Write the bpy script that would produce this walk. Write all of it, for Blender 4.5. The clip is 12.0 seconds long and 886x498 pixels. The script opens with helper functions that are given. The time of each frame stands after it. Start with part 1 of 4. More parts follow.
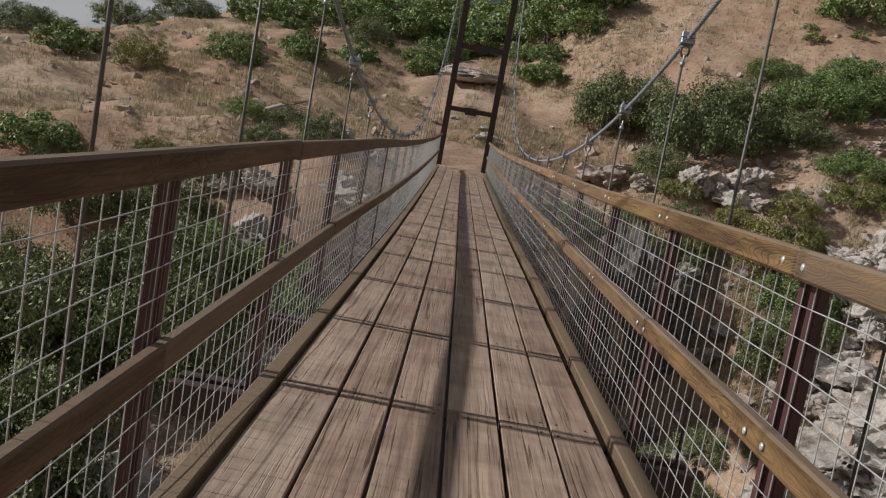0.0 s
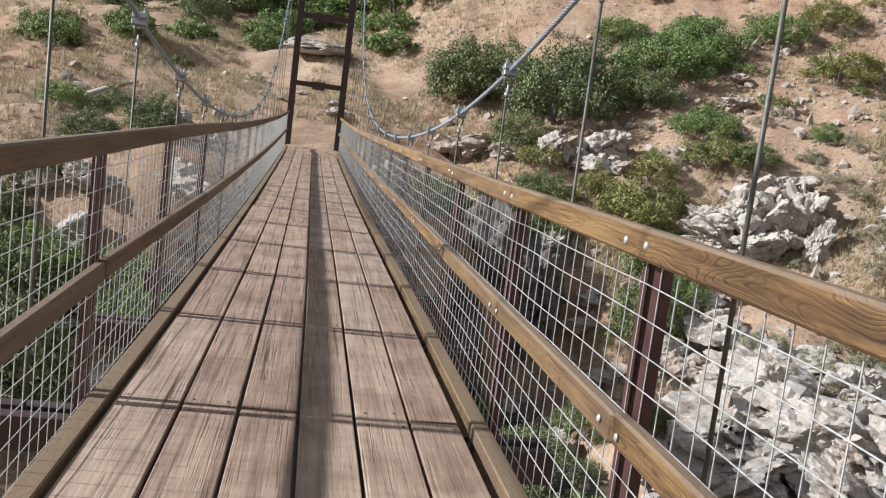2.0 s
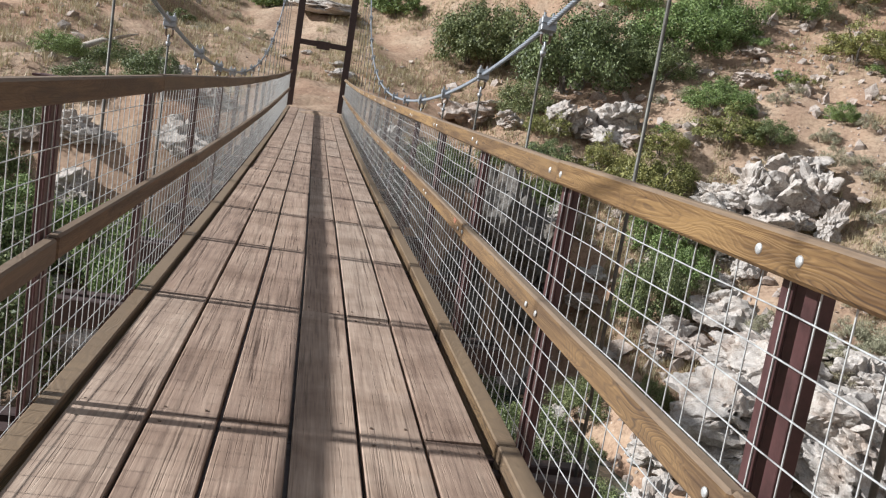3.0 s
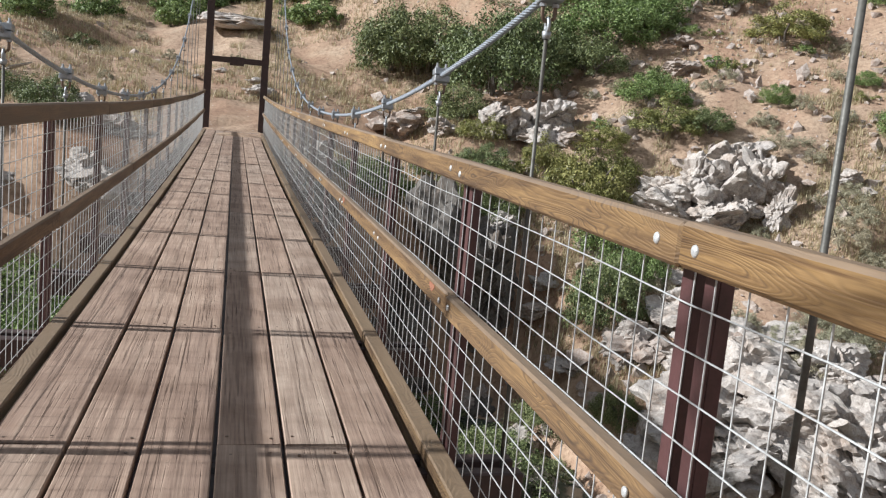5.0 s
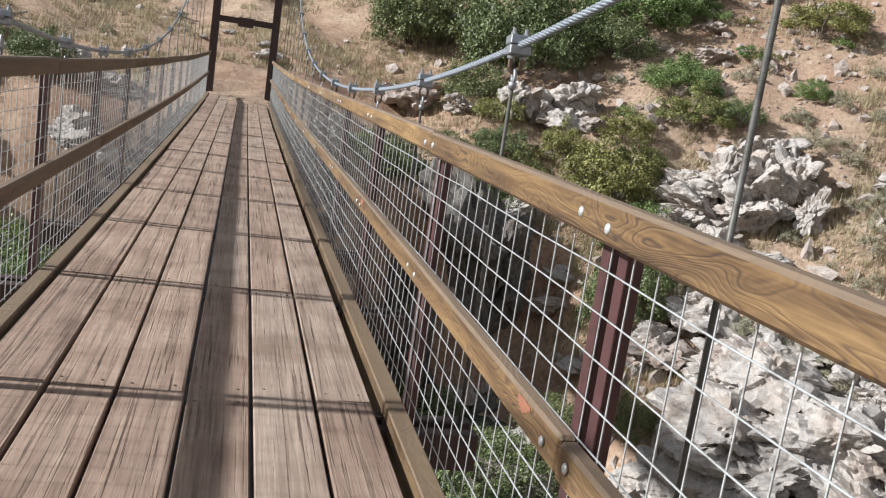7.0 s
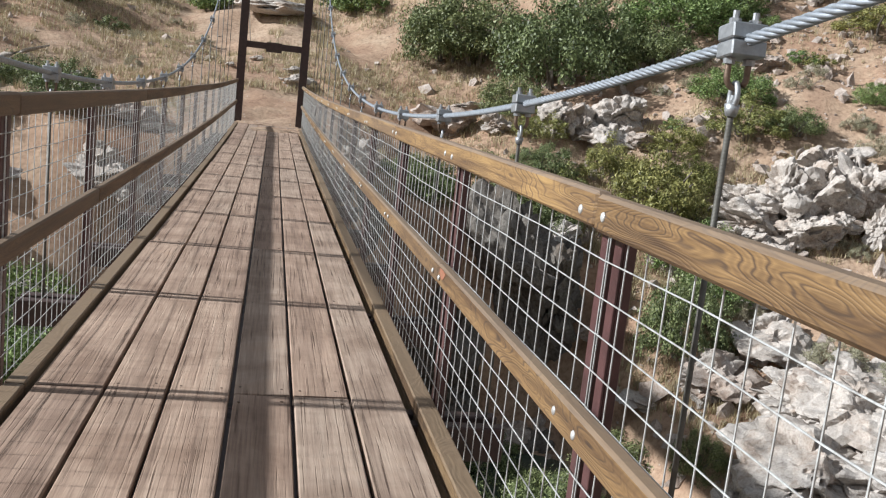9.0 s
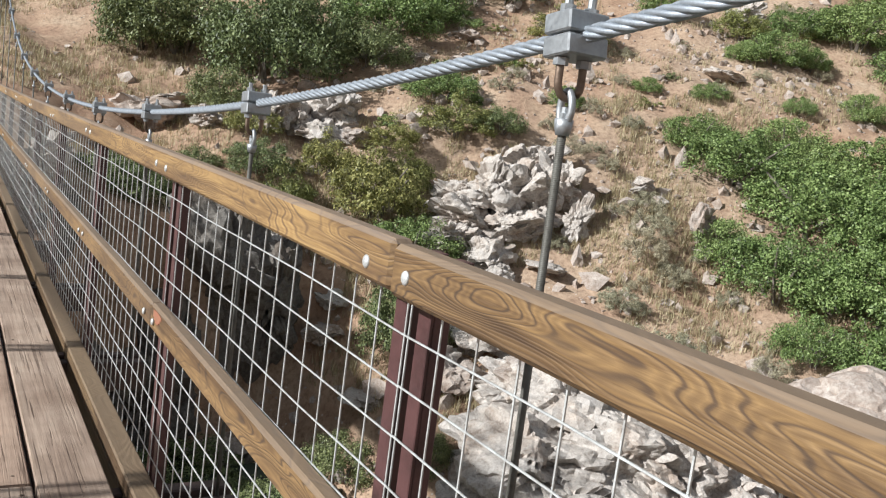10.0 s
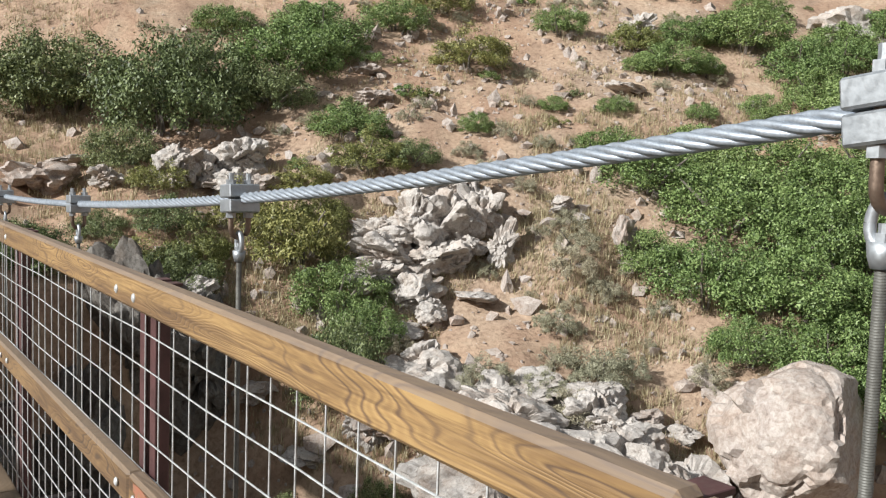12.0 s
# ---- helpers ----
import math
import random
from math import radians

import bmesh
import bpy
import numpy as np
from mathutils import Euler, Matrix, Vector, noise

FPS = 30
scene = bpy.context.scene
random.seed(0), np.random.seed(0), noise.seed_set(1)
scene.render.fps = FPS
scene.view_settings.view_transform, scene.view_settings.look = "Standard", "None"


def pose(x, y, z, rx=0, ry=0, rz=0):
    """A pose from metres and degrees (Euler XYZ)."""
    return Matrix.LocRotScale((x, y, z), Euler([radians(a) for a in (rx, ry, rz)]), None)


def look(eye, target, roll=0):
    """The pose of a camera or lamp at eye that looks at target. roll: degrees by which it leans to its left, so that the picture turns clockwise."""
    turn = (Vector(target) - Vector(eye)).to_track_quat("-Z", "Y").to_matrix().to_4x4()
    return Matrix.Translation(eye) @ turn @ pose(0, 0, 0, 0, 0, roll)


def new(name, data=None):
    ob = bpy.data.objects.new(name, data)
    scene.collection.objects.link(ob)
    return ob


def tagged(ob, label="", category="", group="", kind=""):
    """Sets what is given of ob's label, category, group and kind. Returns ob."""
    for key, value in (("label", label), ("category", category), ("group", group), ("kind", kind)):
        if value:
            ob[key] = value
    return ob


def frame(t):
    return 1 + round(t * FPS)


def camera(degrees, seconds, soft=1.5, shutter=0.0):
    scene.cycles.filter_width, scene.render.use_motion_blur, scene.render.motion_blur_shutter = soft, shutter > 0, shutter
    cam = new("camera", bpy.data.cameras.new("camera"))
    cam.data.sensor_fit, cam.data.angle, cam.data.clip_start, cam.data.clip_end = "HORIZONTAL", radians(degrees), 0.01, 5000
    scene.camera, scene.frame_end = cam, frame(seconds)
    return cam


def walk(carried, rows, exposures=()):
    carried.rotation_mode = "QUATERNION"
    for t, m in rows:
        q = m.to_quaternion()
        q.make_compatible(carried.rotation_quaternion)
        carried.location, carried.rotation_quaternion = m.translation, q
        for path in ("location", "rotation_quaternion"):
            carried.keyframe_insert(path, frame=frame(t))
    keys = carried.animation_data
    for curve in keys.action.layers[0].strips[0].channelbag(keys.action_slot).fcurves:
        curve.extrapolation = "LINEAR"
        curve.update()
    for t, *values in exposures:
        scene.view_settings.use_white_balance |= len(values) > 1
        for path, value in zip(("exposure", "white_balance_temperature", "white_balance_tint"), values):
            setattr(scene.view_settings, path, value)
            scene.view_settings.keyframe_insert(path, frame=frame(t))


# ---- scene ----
cam = camera(53.5, 12.0, soft=1.2)
PATH = [
    (0, (-0.114, 2.404, 1.166), (-0.122, 4.39, 0.931), 10.3),
    (0.5, (-0.065, 2.874, 1.19), (0.213, 4.844, 0.988), 9.2),
    (1, (0.001, 3.281, 1.218), (0.316, 5.242, 0.976), 9.5),
    (1.5, (-0.055, 3.68, 1.189), (0.258, 5.641, 0.953), 9.4),
    (2, (-0.039, 4.102, 1.219), (0.272, 6.062, 0.973), 7.3),
    (2.5, (-0.024, 4.472, 1.229), (0.284, 6.428, 0.95), 7.9),
    (2.7, (-0.048, 4.595, 1.202), (0.272, 6.547, 0.908), 9.3),
    (4.3, (-0.032, 5.77, 1.166), (0.32, 7.704, 0.798), 7.5),
    (4.5, (-0.01, 5.949, 1.192), (0.346, 7.884, 0.83), 6.4),
    (5, (0.033, 6.336, 1.195), (0.499, 8.26, 0.911), 5.3),
    (5.5, (0.052, 6.671, 1.199), (0.513, 8.593, 0.894), 6.6),
    (6, (0.047, 7.038, 1.202), (0.518, 8.956, 0.889), 7.2),
    (6.5, (0.093, 7.417, 1.197), (0.56, 9.335, 0.872), 7.5),
    (6.7, (0.114, 7.567, 1.218), (0.581, 9.484, 0.889), 8.4),
    (8.3, (0.12, 8.681, 1.198), (0.561, 10.596, 0.824), 8.0),
    (8.5, (0.112, 8.802, 1.187), (0.512, 10.724, 0.805), 7.7),
    (9, (0.097, 9.171, 1.221), (0.488, 11.108, 0.915), 6.3),
    (9.5, (0.145, 9.52, 1.22), (0.761, 11.403, 0.947), 6.2),
    (9.7, (0.192, 9.619, 1.258), (0.964, 11.444, 0.988), 6.8),
    (10, (0.188, 9.781, 1.247), (1.179, 11.501, 1.003), 7.4),
    (10.5, (0.158, 10.053, 1.284), (1.337, 11.655, 1.083), 5.5),
    (11, (0.188, 10.258, 1.318), (1.401, 11.836, 1.128), 2.9),
    (11.5, (0.211, 10.427, 1.348), (1.418, 12.01, 1.161), 2.8),
    (12, (0.181, 10.485, 1.356), (1.339, 12.108, 1.193), 1.9),
]
EXPOSURE = 0.48
walk(cam, [(t, look(eye, target, roll)) for t, eye, target, roll in PATH],
     [(0.0, EXPOSURE - 0.85, 6500, 10), (0.4, EXPOSURE - 0.7, 6480, 10), (0.9, EXPOSURE - 0.3, 6350, 10), (1.5, EXPOSURE, 6150, 9), (8.5, EXPOSURE, 6080, 8), (10.5, EXPOSURE, 6230, 7), (12.0, EXPOSURE, 6260, 7)])

# ---- light ----
SUN_ELEV, SUN_AZ = 30.5, 178.5  # azimuth of the sun seen from the deck: 180 is towards -x
world = bpy.data.worlds.new("sky")
scene.world = world
world.use_nodes = True
wn = world.node_tree.nodes
sky = wn.new("ShaderNodeTexSky")
sky.sky_type, sky.sun_disc = "NISHITA", False
sky.sun_elevation, sky.sun_rotation = radians(SUN_ELEV), radians(90 - SUN_AZ)
sky.dust_density = 2.0
cloud_at = wn.new("ShaderNodeTexCoord")
cloud = wn.new("ShaderNodeTexNoise")
cloud.inputs["Scale"].default_value, cloud.inputs["Detail"].default_value = 3.0, 7.0
cover = wn.new("ShaderNodeValToRGB")
cover.color_ramp.elements[0].position, cover.color_ramp.elements[1].position = 0.42, 0.62
veil = wn.new("ShaderNodeMix")
veil.data_type = "RGBA"
veil.inputs[7].default_value = (21.0, 21.4, 22.0, 1)
world.node_tree.links.new(cloud_at.outputs["Generated"], cloud.inputs["Vector"])
world.node_tree.links.new(cloud.outputs["Fac"], cover.inputs["Fac"])
world.node_tree.links.new(cover.outputs["Color"], veil.inputs[0])
world.node_tree.links.new(sky.outputs["Color"], veil.inputs[6])
world.node_tree.links.new(veil.outputs[2], wn["Background"].inputs["Color"])
wn["Background"].inputs["Strength"].default_value = 0.023
sun = new("sun", bpy.data.lights.new("sun", "SUN"))
sun.data.energy, sun.data.angle, sun.data.color = 4.9, radians(1.5), (1.0, 0.965, 0.925)
sun_dir = Vector((math.cos(radians(SUN_ELEV)) * math.cos(radians(SUN_AZ)), math.cos(radians(SUN_ELEV)) * math.sin(radians(SUN_AZ)), math.sin(radians(SUN_ELEV))))
sun.matrix_world = look(sun_dir * 60, (0, 0, 0))


# ---- materials ----
class Mat:
    """A small node-tree writer."""

    def __init__(self, name, rough=0.8, metal=0.0):
        self.m = bpy.data.materials.new(name)
        self.m.use_nodes = True
        self.t = self.m.node_tree
        self.b = self.t.nodes["Principled BSDF"]
        self.b.inputs["Roughness"].default_value = rough
        self.b.inputs["Metallic"].default_value = metal

    def n(self, kind, **values):
        node = self.t.nodes.new("ShaderNode" + kind)
        for k, v in values.items():
            node.inputs[k.replace("_", " ")].default_value = v
        return node

    def link(self, a, b):
        self.t.links.new(a, b)

    def coords(self, scale=(1, 1, 1), kind="Object", shift=False):
        c = self.n("TexCoord")
        mp = self.n("Mapping")
        mp.inputs["Scale"].default_value = scale
        self.link(c.outputs[kind], mp.inputs["Vector"])
        if shift:
            info = self.n("ObjectInfo")
            mul = self.n("Math")
            mul.operation = "MULTIPLY"
            mul.inputs[1].default_value = 37.0
            self.link(info.outputs["Random"], mul.inputs[0])
            self.link(mul.outputs[0], mp.inputs["Location"])
        return mp.outputs["Vector"]

    def world_coords(self, scale=(1, 1, 1)):
        g = self.n("NewGeometry")
        mp = self.n("Mapping")
        mp.inputs["Scale"].default_value = scale
        self.link(g.outputs["Position"], mp.inputs["Vector"])
        return mp.outputs["Vector"]

    def noise(self, vec, scale=5, detail=6, rough=0.6, dist=0.0):
        t = self.n("TexNoise", Scale=scale, Detail=detail, Roughness=rough, Distortion=dist)
        self.link(vec, t.inputs["Vector"])
        return t.outputs["Fac"]

    def ramp(self, fac, stops):
        r = self.n("ValToRGB")
        el = r.color_ramp.elements
        while len(el) < len(stops):
            el.new(0.5)
        for e, (p, c) in zip(el, stops):
            e.position = p
            e.color = (*c, 1) if len(c) == 3 else c
        self.link(fac, r.inputs["Fac"])
        return r.outputs["Color"]

    def mix(self, a, b, fac, blend="MIX"):
        x = self.n("Mix")
        x.data_type, x.blend_type = "RGBA", blend
        for v, s in ((fac, x.inputs[0]), (a, x.inputs[6]), (b, x.inputs[7])):
            if isinstance(v, (int, float)):
                s.default_value = v
            elif isinstance(v, tuple):
                s.default_value = (*v, 1)
            else:
                self.link(v, s)
        return x.outputs[2]

    def maths(self, op, a, b):
        x = self.n("Math")
        x.operation = op
        for v, s in ((a, x.inputs[0]), (b, x.inputs[1])):
            if isinstance(v, (int, float)):
                s.default_value = v
            else:
                self.link(v, s)
        return x.outputs[0]

    def bump(self, height, strength=0.4, distance=0.01):
        b = self.n("Bump", Strength=strength, Distance=distance)
        self.link(height, b.inputs["Height"])
        self.link(b.outputs["Normal"], self.b.inputs["Normal"])

    def color(self, c):
        if isinstance(c, tuple):
            self.b.inputs["Base Color"].default_value = (*c, 1)
        else:
            self.link(c, self.b.inputs["Base Color"])
        return self

    def rand(self):
        return self.n("ObjectInfo").outputs["Random"]

    def island(self):
        return self.n("NewGeometry").outputs["Random Per Island"]


def plank_material():
    m = Mat("weathered_plank", 0.85)
    v = m.coords((1, 1, 1), shift=True)
    fine = m.noise(m.coords((95, 2.2, 40), shift=True), 1.0, 5, 0.65, 0.3)
    streak = m.noise(m.coords((22, 0.9, 10), shift=True), 1.0, 4, 0.6, 0.6)
    blot = m.noise(v, 2.6, 5, 0.6, 0.4)
    col = m.ramp(fine, [(0.27, (0.085, 0.066, 0.056)), (0.40, (0.32, 0.252, 0.212)), (0.58, (0.48, 0.388, 0.328)), (0.85, (0.62, 0.525, 0.455))])
    col = m.mix(col, m.ramp(streak, [(0.3, (0.20, 0.14, 0.115)), (0.52, (0.42, 0.325, 0.27)), (0.75, (0.54, 0.455, 0.39))]), 0.45)
    col = m.mix(col, m.ramp(blot, [(0.32, (0.52, 0.46, 0.42)), (0.6, (1, 1, 1)), (0.8, (1.0, 0.93, 0.86))]), 0.75, "MULTIPLY")
    col = m.mix(col, m.ramp(m.rand(), [(0.0, (0.80, 0.74, 0.70)), (0.5, (1, 0.95, 0.90)), (1.0, (0.92, 0.93, 0.92))]), 0.9, "MULTIPLY")
    crack = m.ramp(m.noise(m.coords((75, 1.1, 25), shift=True), 1.0, 3, 0.55, 0.4), [(0.36, (0, 0, 0)), (0.43, (1, 1, 1))])
    worn = m.ramp(m.noise(v, 1.7, 3, 0.5), [(0.42, (0, 0, 0)), (0.60, (1, 1, 1))])
    col = m.mix(col, m.mix(col, (0.20, 0.15, 0.12), 0.85, "MULTIPLY"), m.mix(m.mix((1, 1, 1), crack, 1.0, "DIFFERENCE"), worn, 1.0, "MULTIPLY"))
    col = m.mix(col, (1.0, 0.94, 0.86), 0.6, "MULTIPLY")
    m.color(col)
    m.bump(m.mix(fine, crack, 0.5), 0.6, 0.006)
    return m.m


def rail_material(name, light, mid, dark, grey):
    m = Mat(name, 0.62)
    v = m.coords((4.0, 1.9, 12.0), shift=True)
    warp = m.noise(m.coords((3.5, 1.6, 6), shift=True), 1.0, 3, 0.5, 1.2)
    field = m.noise(v, 1.0, 2.2, 0.35, 0.35)
    rings = m.maths("ADD", m.maths("MULTIPLY", m.maths("SINE", m.maths("MULTIPLY", field, 165.0), 0.0), 0.5), 0.5)
    fine = m.noise(m.coords((120, 3.5, 130), shift=True), 1.0, 6, 0.65)
    col = m.ramp(rings, [(0.0, dark), (0.14, mid), (0.5, light), (1.0, mid)])
    plain = m.mix(light, mid, m.noise(m.coords((14, 1.2, 30), shift=True), 1.0, 4, 0.6))
    col = m.mix(plain, col, m.ramp(m.noise(m.coords((2, 1.4, 5), shift=True), 1.3, 2, 0.5), [(0.36, (0.2,) * 3), (0.58, (0.95,) * 3)]))
    stain = m.ramp(m.noise(m.coords((4, 0.9, 14), shift=True), 1.0, 5, 0.65, 0.5), [(0.44, (1, 1, 1)), (0.60, (0.34, 0.27, 0.23))])
    col = m.mix(col, stain, 0.8, "MULTIPLY")
    col = m.mix(col, m.ramp(fine, [(0.32, (0.38, 0.30, 0.24)), (0.55, (1, 1, 1)), (0.8, (1.15, 1.12, 1.05))]), 0.85, "MULTIPLY")
    col = m.mix(col, m.ramp(warp, [(0.35, (0.55, 0.5, 0.46)), (0.55, (1, 1, 1))]), 0.6, "MULTIPLY")
    # the weathered upper face is greyer than the sides
    g = m.n("NewGeometry")
    sep = m.n("SeparateXYZ")
    m.link(g.outputs["True Normal"], sep.inputs[0])
    up = m.ramp(m.maths("ADD", sep.outputs[2], m.maths("MULTIPLY", m.maths("SUBTRACT", fine, 0.5), 0.5)), [(0.35, (0, 0, 0)), (0.75, (1, 1, 1))])
    # some boards have weathered to grey-brown all over
    old = m.ramp(m.rand(), [(0.30, (0.05,) * 3), (0.85, (0.62,) * 3)])
    col = m.mix(col, m.mix(col, (0.20, 0.150, 0.108), 0.7), old)
    col = m.mix(col, m.mix(grey, col, 0.25), up)
    m.color(col)
    m.bump(m.mix(rings, fine, 0.6), 0.35, 0.004)
    return m.m


def steel_material(name, base, spot, metal, rough, scale=14):
    m = Mat(name, rough, metal)
    a = m.noise(m.coords((1, 1, 1), shift=True), scale, 6, 0.65)
    b = m.noise(m.coords((1, 1, 1), shift=True), scale * 9, 3, 0.5)
    col = m.ramp(a, [(0.3, spot), (0.55, base), (0.8, tuple(min(1, c * 1.18) for c in base))])
    col = m.mix(col, m.ramp(b, [(0.3, (0.7, 0.7, 0.7)), (0.6, (1, 1, 1))]), 0.5, "MULTIPLY")
    m.color(col)
    m.link(m.ramp(b, [(0.2, (rough * 0.75,) * 3), (0.8, (min(1, rough * 1.25),) * 3)]), m.b.inputs["Roughness"])
    m.bump(b, 0.15, 0.002)
    return m.m


def ground_material():
    m = Mat("dry_hillside_soil", 0.95)
    v = m.world_coords()
    big = m.noise(v, 0.10, 5, 0.6, 0.6)
    midn = m.noise(v, 0.75, 6, 0.65, 0.4)
    fine = m.noise(v, 7.0, 6, 0.75)
    vor = m.n("TexVoronoi", Scale=5.5)
    m.link(v, vor.inputs["Vector"])
    earth = m.ramp(midn, [(0.28, (0.20, 0.112, 0.070)), (0.45, (0.34, 0.205, 0.132)), (0.6, (0.42, 0.285, 0.192)), (0.78, (0.50, 0.40, 0.295))])
    straw = m.ramp(fine, [(0.25, (0.20, 0.155, 0.11)), (0.5, (0.42, 0.335, 0.25)), (0.75, (0.60, 0.51, 0.40))])
    col = m.mix(earth, straw, m.ramp(big, [(0.40, (0.05,) * 3), (0.66, (0.6,) * 3)]))
    col = m.mix(col, m.ramp(fine, [(0.25, (0.42, 0.38, 0.34)), (0.5, (1, 1, 1)), (0.8, (1.15, 1.12, 1.08))]), 0.85, "MULTIPLY")
    stones = m.ramp(vor.outputs["Distance"], [(0.10, (1, 1, 1)), (0.17, (0, 0, 0))])
    keep = m.ramp(m.noise(v, 1.3, 3, 0.5), [(0.5, (0, 0, 0)), (0.6, (1, 1, 1))])
    col = m.mix(col, (0.52, 0.46, 0.40), m.mix(stones, keep, 1.0, "MULTIPLY"))
    m.color(col)
    m.bump(m.mix(fine, midn, 0.35), 0.9, 0.09)
    return m.m


def rock_material(name, pale, mid, dark):
    m = Mat(name, 0.9)
    v = m.coords((1, 1, 1), shift=True)
    a = m.noise(v, 1.2, 8, 0.65, 0.5)
    b = m.noise(v, 7.5, 8, 0.7, 0.8)
    col = m.ramp(b, [(0.22, dark), (0.42, mid), (0.62, pale), (0.85, tuple(min(0.8, c * 1.15) for c in pale))])
    col = m.mix(col, m.ramp(a, [(0.3, (0.74, 0.60, 0.50)), (0.5, (1, 0.97, 0.94)), (0.75, (0.88, 0.88, 0.9))]), 0.8, "MULTIPLY")
    crack = m.ramp(m.noise(v, 1.9, 5, 0.55, 0.8), [(0.0, (1, 1, 1)), (0.485, (1, 1, 1)), (0.497, (0.25, 0.2, 0.17)), (0.509, (1, 1, 1))])
    col = m.mix(col, crack, 0.12, "MULTIPLY")
    grit = m.noise(v, 24.0, 6, 0.75)
    col = m.mix(col, m.ramp(grit, [(0.3, (0.55, 0.5, 0.46)), (0.52, (1, 1, 1)), (0.75, (1.12, 1.1, 1.08))]), 0.8, "MULTIPLY")
    m.color(col)
    m.bump(m.mix(b, grit, 0.4), 0.8, 0.06)
    return m.m


def leaf_material(name, dark, mid, light, through_light=0.25):
    m = Mat(name, 0.55)
    col = m.ramp(m.island(), [(0.0, dark), (0.5, mid), (1.0, light)])
    col = m.mix(col, m.ramp(m.rand(), [(0.0, (0.78, 0.85, 0.72)), (1.0, (1.12, 1.06, 0.95))]), 0.8, "MULTIPLY")
    m.color(col)
    tr = m.n("BsdfTranslucent")
    m.link(col, tr.inputs["Color"])
    mx = m.n("MixShader")
    mx.inputs[0].default_value = through_light
    m.link(m.b.outputs[0], mx.inputs[1])
    m.link(tr.outputs[0], mx.inputs[2])
    m.link(mx.outputs[0], m.t.nodes["Material Output"].inputs["Surface"])
    return m.m


def bark_material(name="grey_bark", dark=(0.09, 0.075, 0.06), pale=(0.26, 0.23, 0.20)):
    m = Mat(name, 0.9)
    m.color(m.ramp(m.noise(m.coords((4, 4, 1)), 9, 4, 0.6), [(0.3, dark), (0.7, pale)]))
    return m.m


def water_material():
    m = Mat("green_river_water", 0.08)
    m.color(m.ramp(m.noise(m.world_coords(), 0.5, 4, 0.6), [(0.3, (0.035, 0.055, 0.045)), (0.7, (0.10, 0.12, 0.09))]))
    m.bump(m.noise(m.world_coords(), 3.5, 4, 0.6), 0.35, 0.05)
    return m.m


PLANK = plank_material()
RAIL = rail_material("treated_pine_rail", (0.43, 0.275, 0.10), (0.335, 0.20, 0.07), (0.13, 0.07, 0.032), (0.20, 0.155, 0.122))
RAIL_WORN = rail_material("worn_pine_rail", (0.29, 0.178, 0.070), (0.21, 0.124, 0.048), (0.07, 0.039, 0.020), (0.20, 0.150, 0.108))
# darker copy of the weathered rail, with the left side's shade in its colour
RAIL_SHADE = rail_material("dark_weathered_rail", (0.20, 0.120, 0.060), (0.155, 0.090, 0.045), (0.065, 0.036, 0.020), (0.20, 0.145, 0.10))
KERB = rail_material("weathered_kerb_timber", (0.235, 0.155, 0.078), (0.185, 0.12, 0.060), (0.075, 0.05, 0.03), (0.215, 0.155, 0.10))
RUST = steel_material("red_brown_painted_steel", (0.092, 0.042, 0.042), (0.05, 0.024, 0.024), 0.0, 0.45)
DARKSTEEL = steel_material("dark_brown_tower_steel", (0.060, 0.034, 0.030), (0.035, 0.022, 0.020), 0.0, 0.55)
GALV = steel_material("galvanised_steel", (0.40, 0.42, 0.44), (0.30, 0.32, 0.34), 0.7, 0.5)
WIRE = steel_material("galvanised_wire", (0.60, 0.62, 0.62), (0.38, 0.37, 0.36), 0.35, 0.42, 30)
STRAND = steel_material("galvanised_strand", (0.40, 0.44, 0.49), (0.27, 0.30, 0.34), 0.55, 0.5, 40)
ROD = steel_material("dull_zinc_rod", (0.135, 0.132, 0.118), (0.075, 0.07, 0.06), 0.3, 0.55, 25)
UBOLT = steel_material("oxidised_bolt_steel", (0.23, 0.17, 0.13), (0.10, 0.07, 0.05), 0.7, 0.5, 25)
PAINT = steel_material("faded_red_paint", (0.32, 0.125, 0.075), (0.25, 0.15, 0.085), 0.0, 0.7, 60)
GROUND = ground_material()
ROCK = rock_material("pale_limestone", (0.56, 0.535, 0.51), (0.43, 0.40, 0.372), (0.17, 0.146, 0.128))
ROCK_PINK = rock_material("pinkish_limestone", (0.49, 0.445, 0.41), (0.37, 0.315, 0.28), (0.17, 0.13, 0.108))
# limestone darkened in colour to stand for the deep shade on the cliffs
ROCK_SHADE = rock_material("dark_lichened_limestone", (0.20, 0.19, 0.175), (0.13, 0.12, 0.108), (0.05, 0.045, 0.04))
OAK = leaf_material("dark_oak_leaves", (0.040, 0.056, 0.020), (0.150, 0.185, 0.078), (0.31, 0.35, 0.17), 0.12)
OAK_BRIGHT = leaf_material("bright_oak_leaves", (0.030, 0.055, 0.014), (0.180, 0.262, 0.085), (0.34, 0.43, 0.18), 0.12)
OLIVE = leaf_material("olive_shrub_leaves", (0.075, 0.085, 0.025), (0.23, 0.24, 0.08), (0.39, 0.38, 0.15), 0.12)
SAGE = leaf_material("grey_sage_leaves", (0.19, 0.172, 0.128), (0.35, 0.325, 0.245), (0.51, 0.475, 0.375), 0.15)
STRAW = leaf_material("dry_straw_grass", (0.27, 0.205, 0.13), (0.44, 0.36, 0.245), (0.60, 0.52, 0.37), 0.2)
BARK = bark_material()
DEADWOOD = bark_material("bleached_dead_wood", (0.24, 0.21, 0.18), (0.55, 0.50, 0.44))
WATER = water_material()


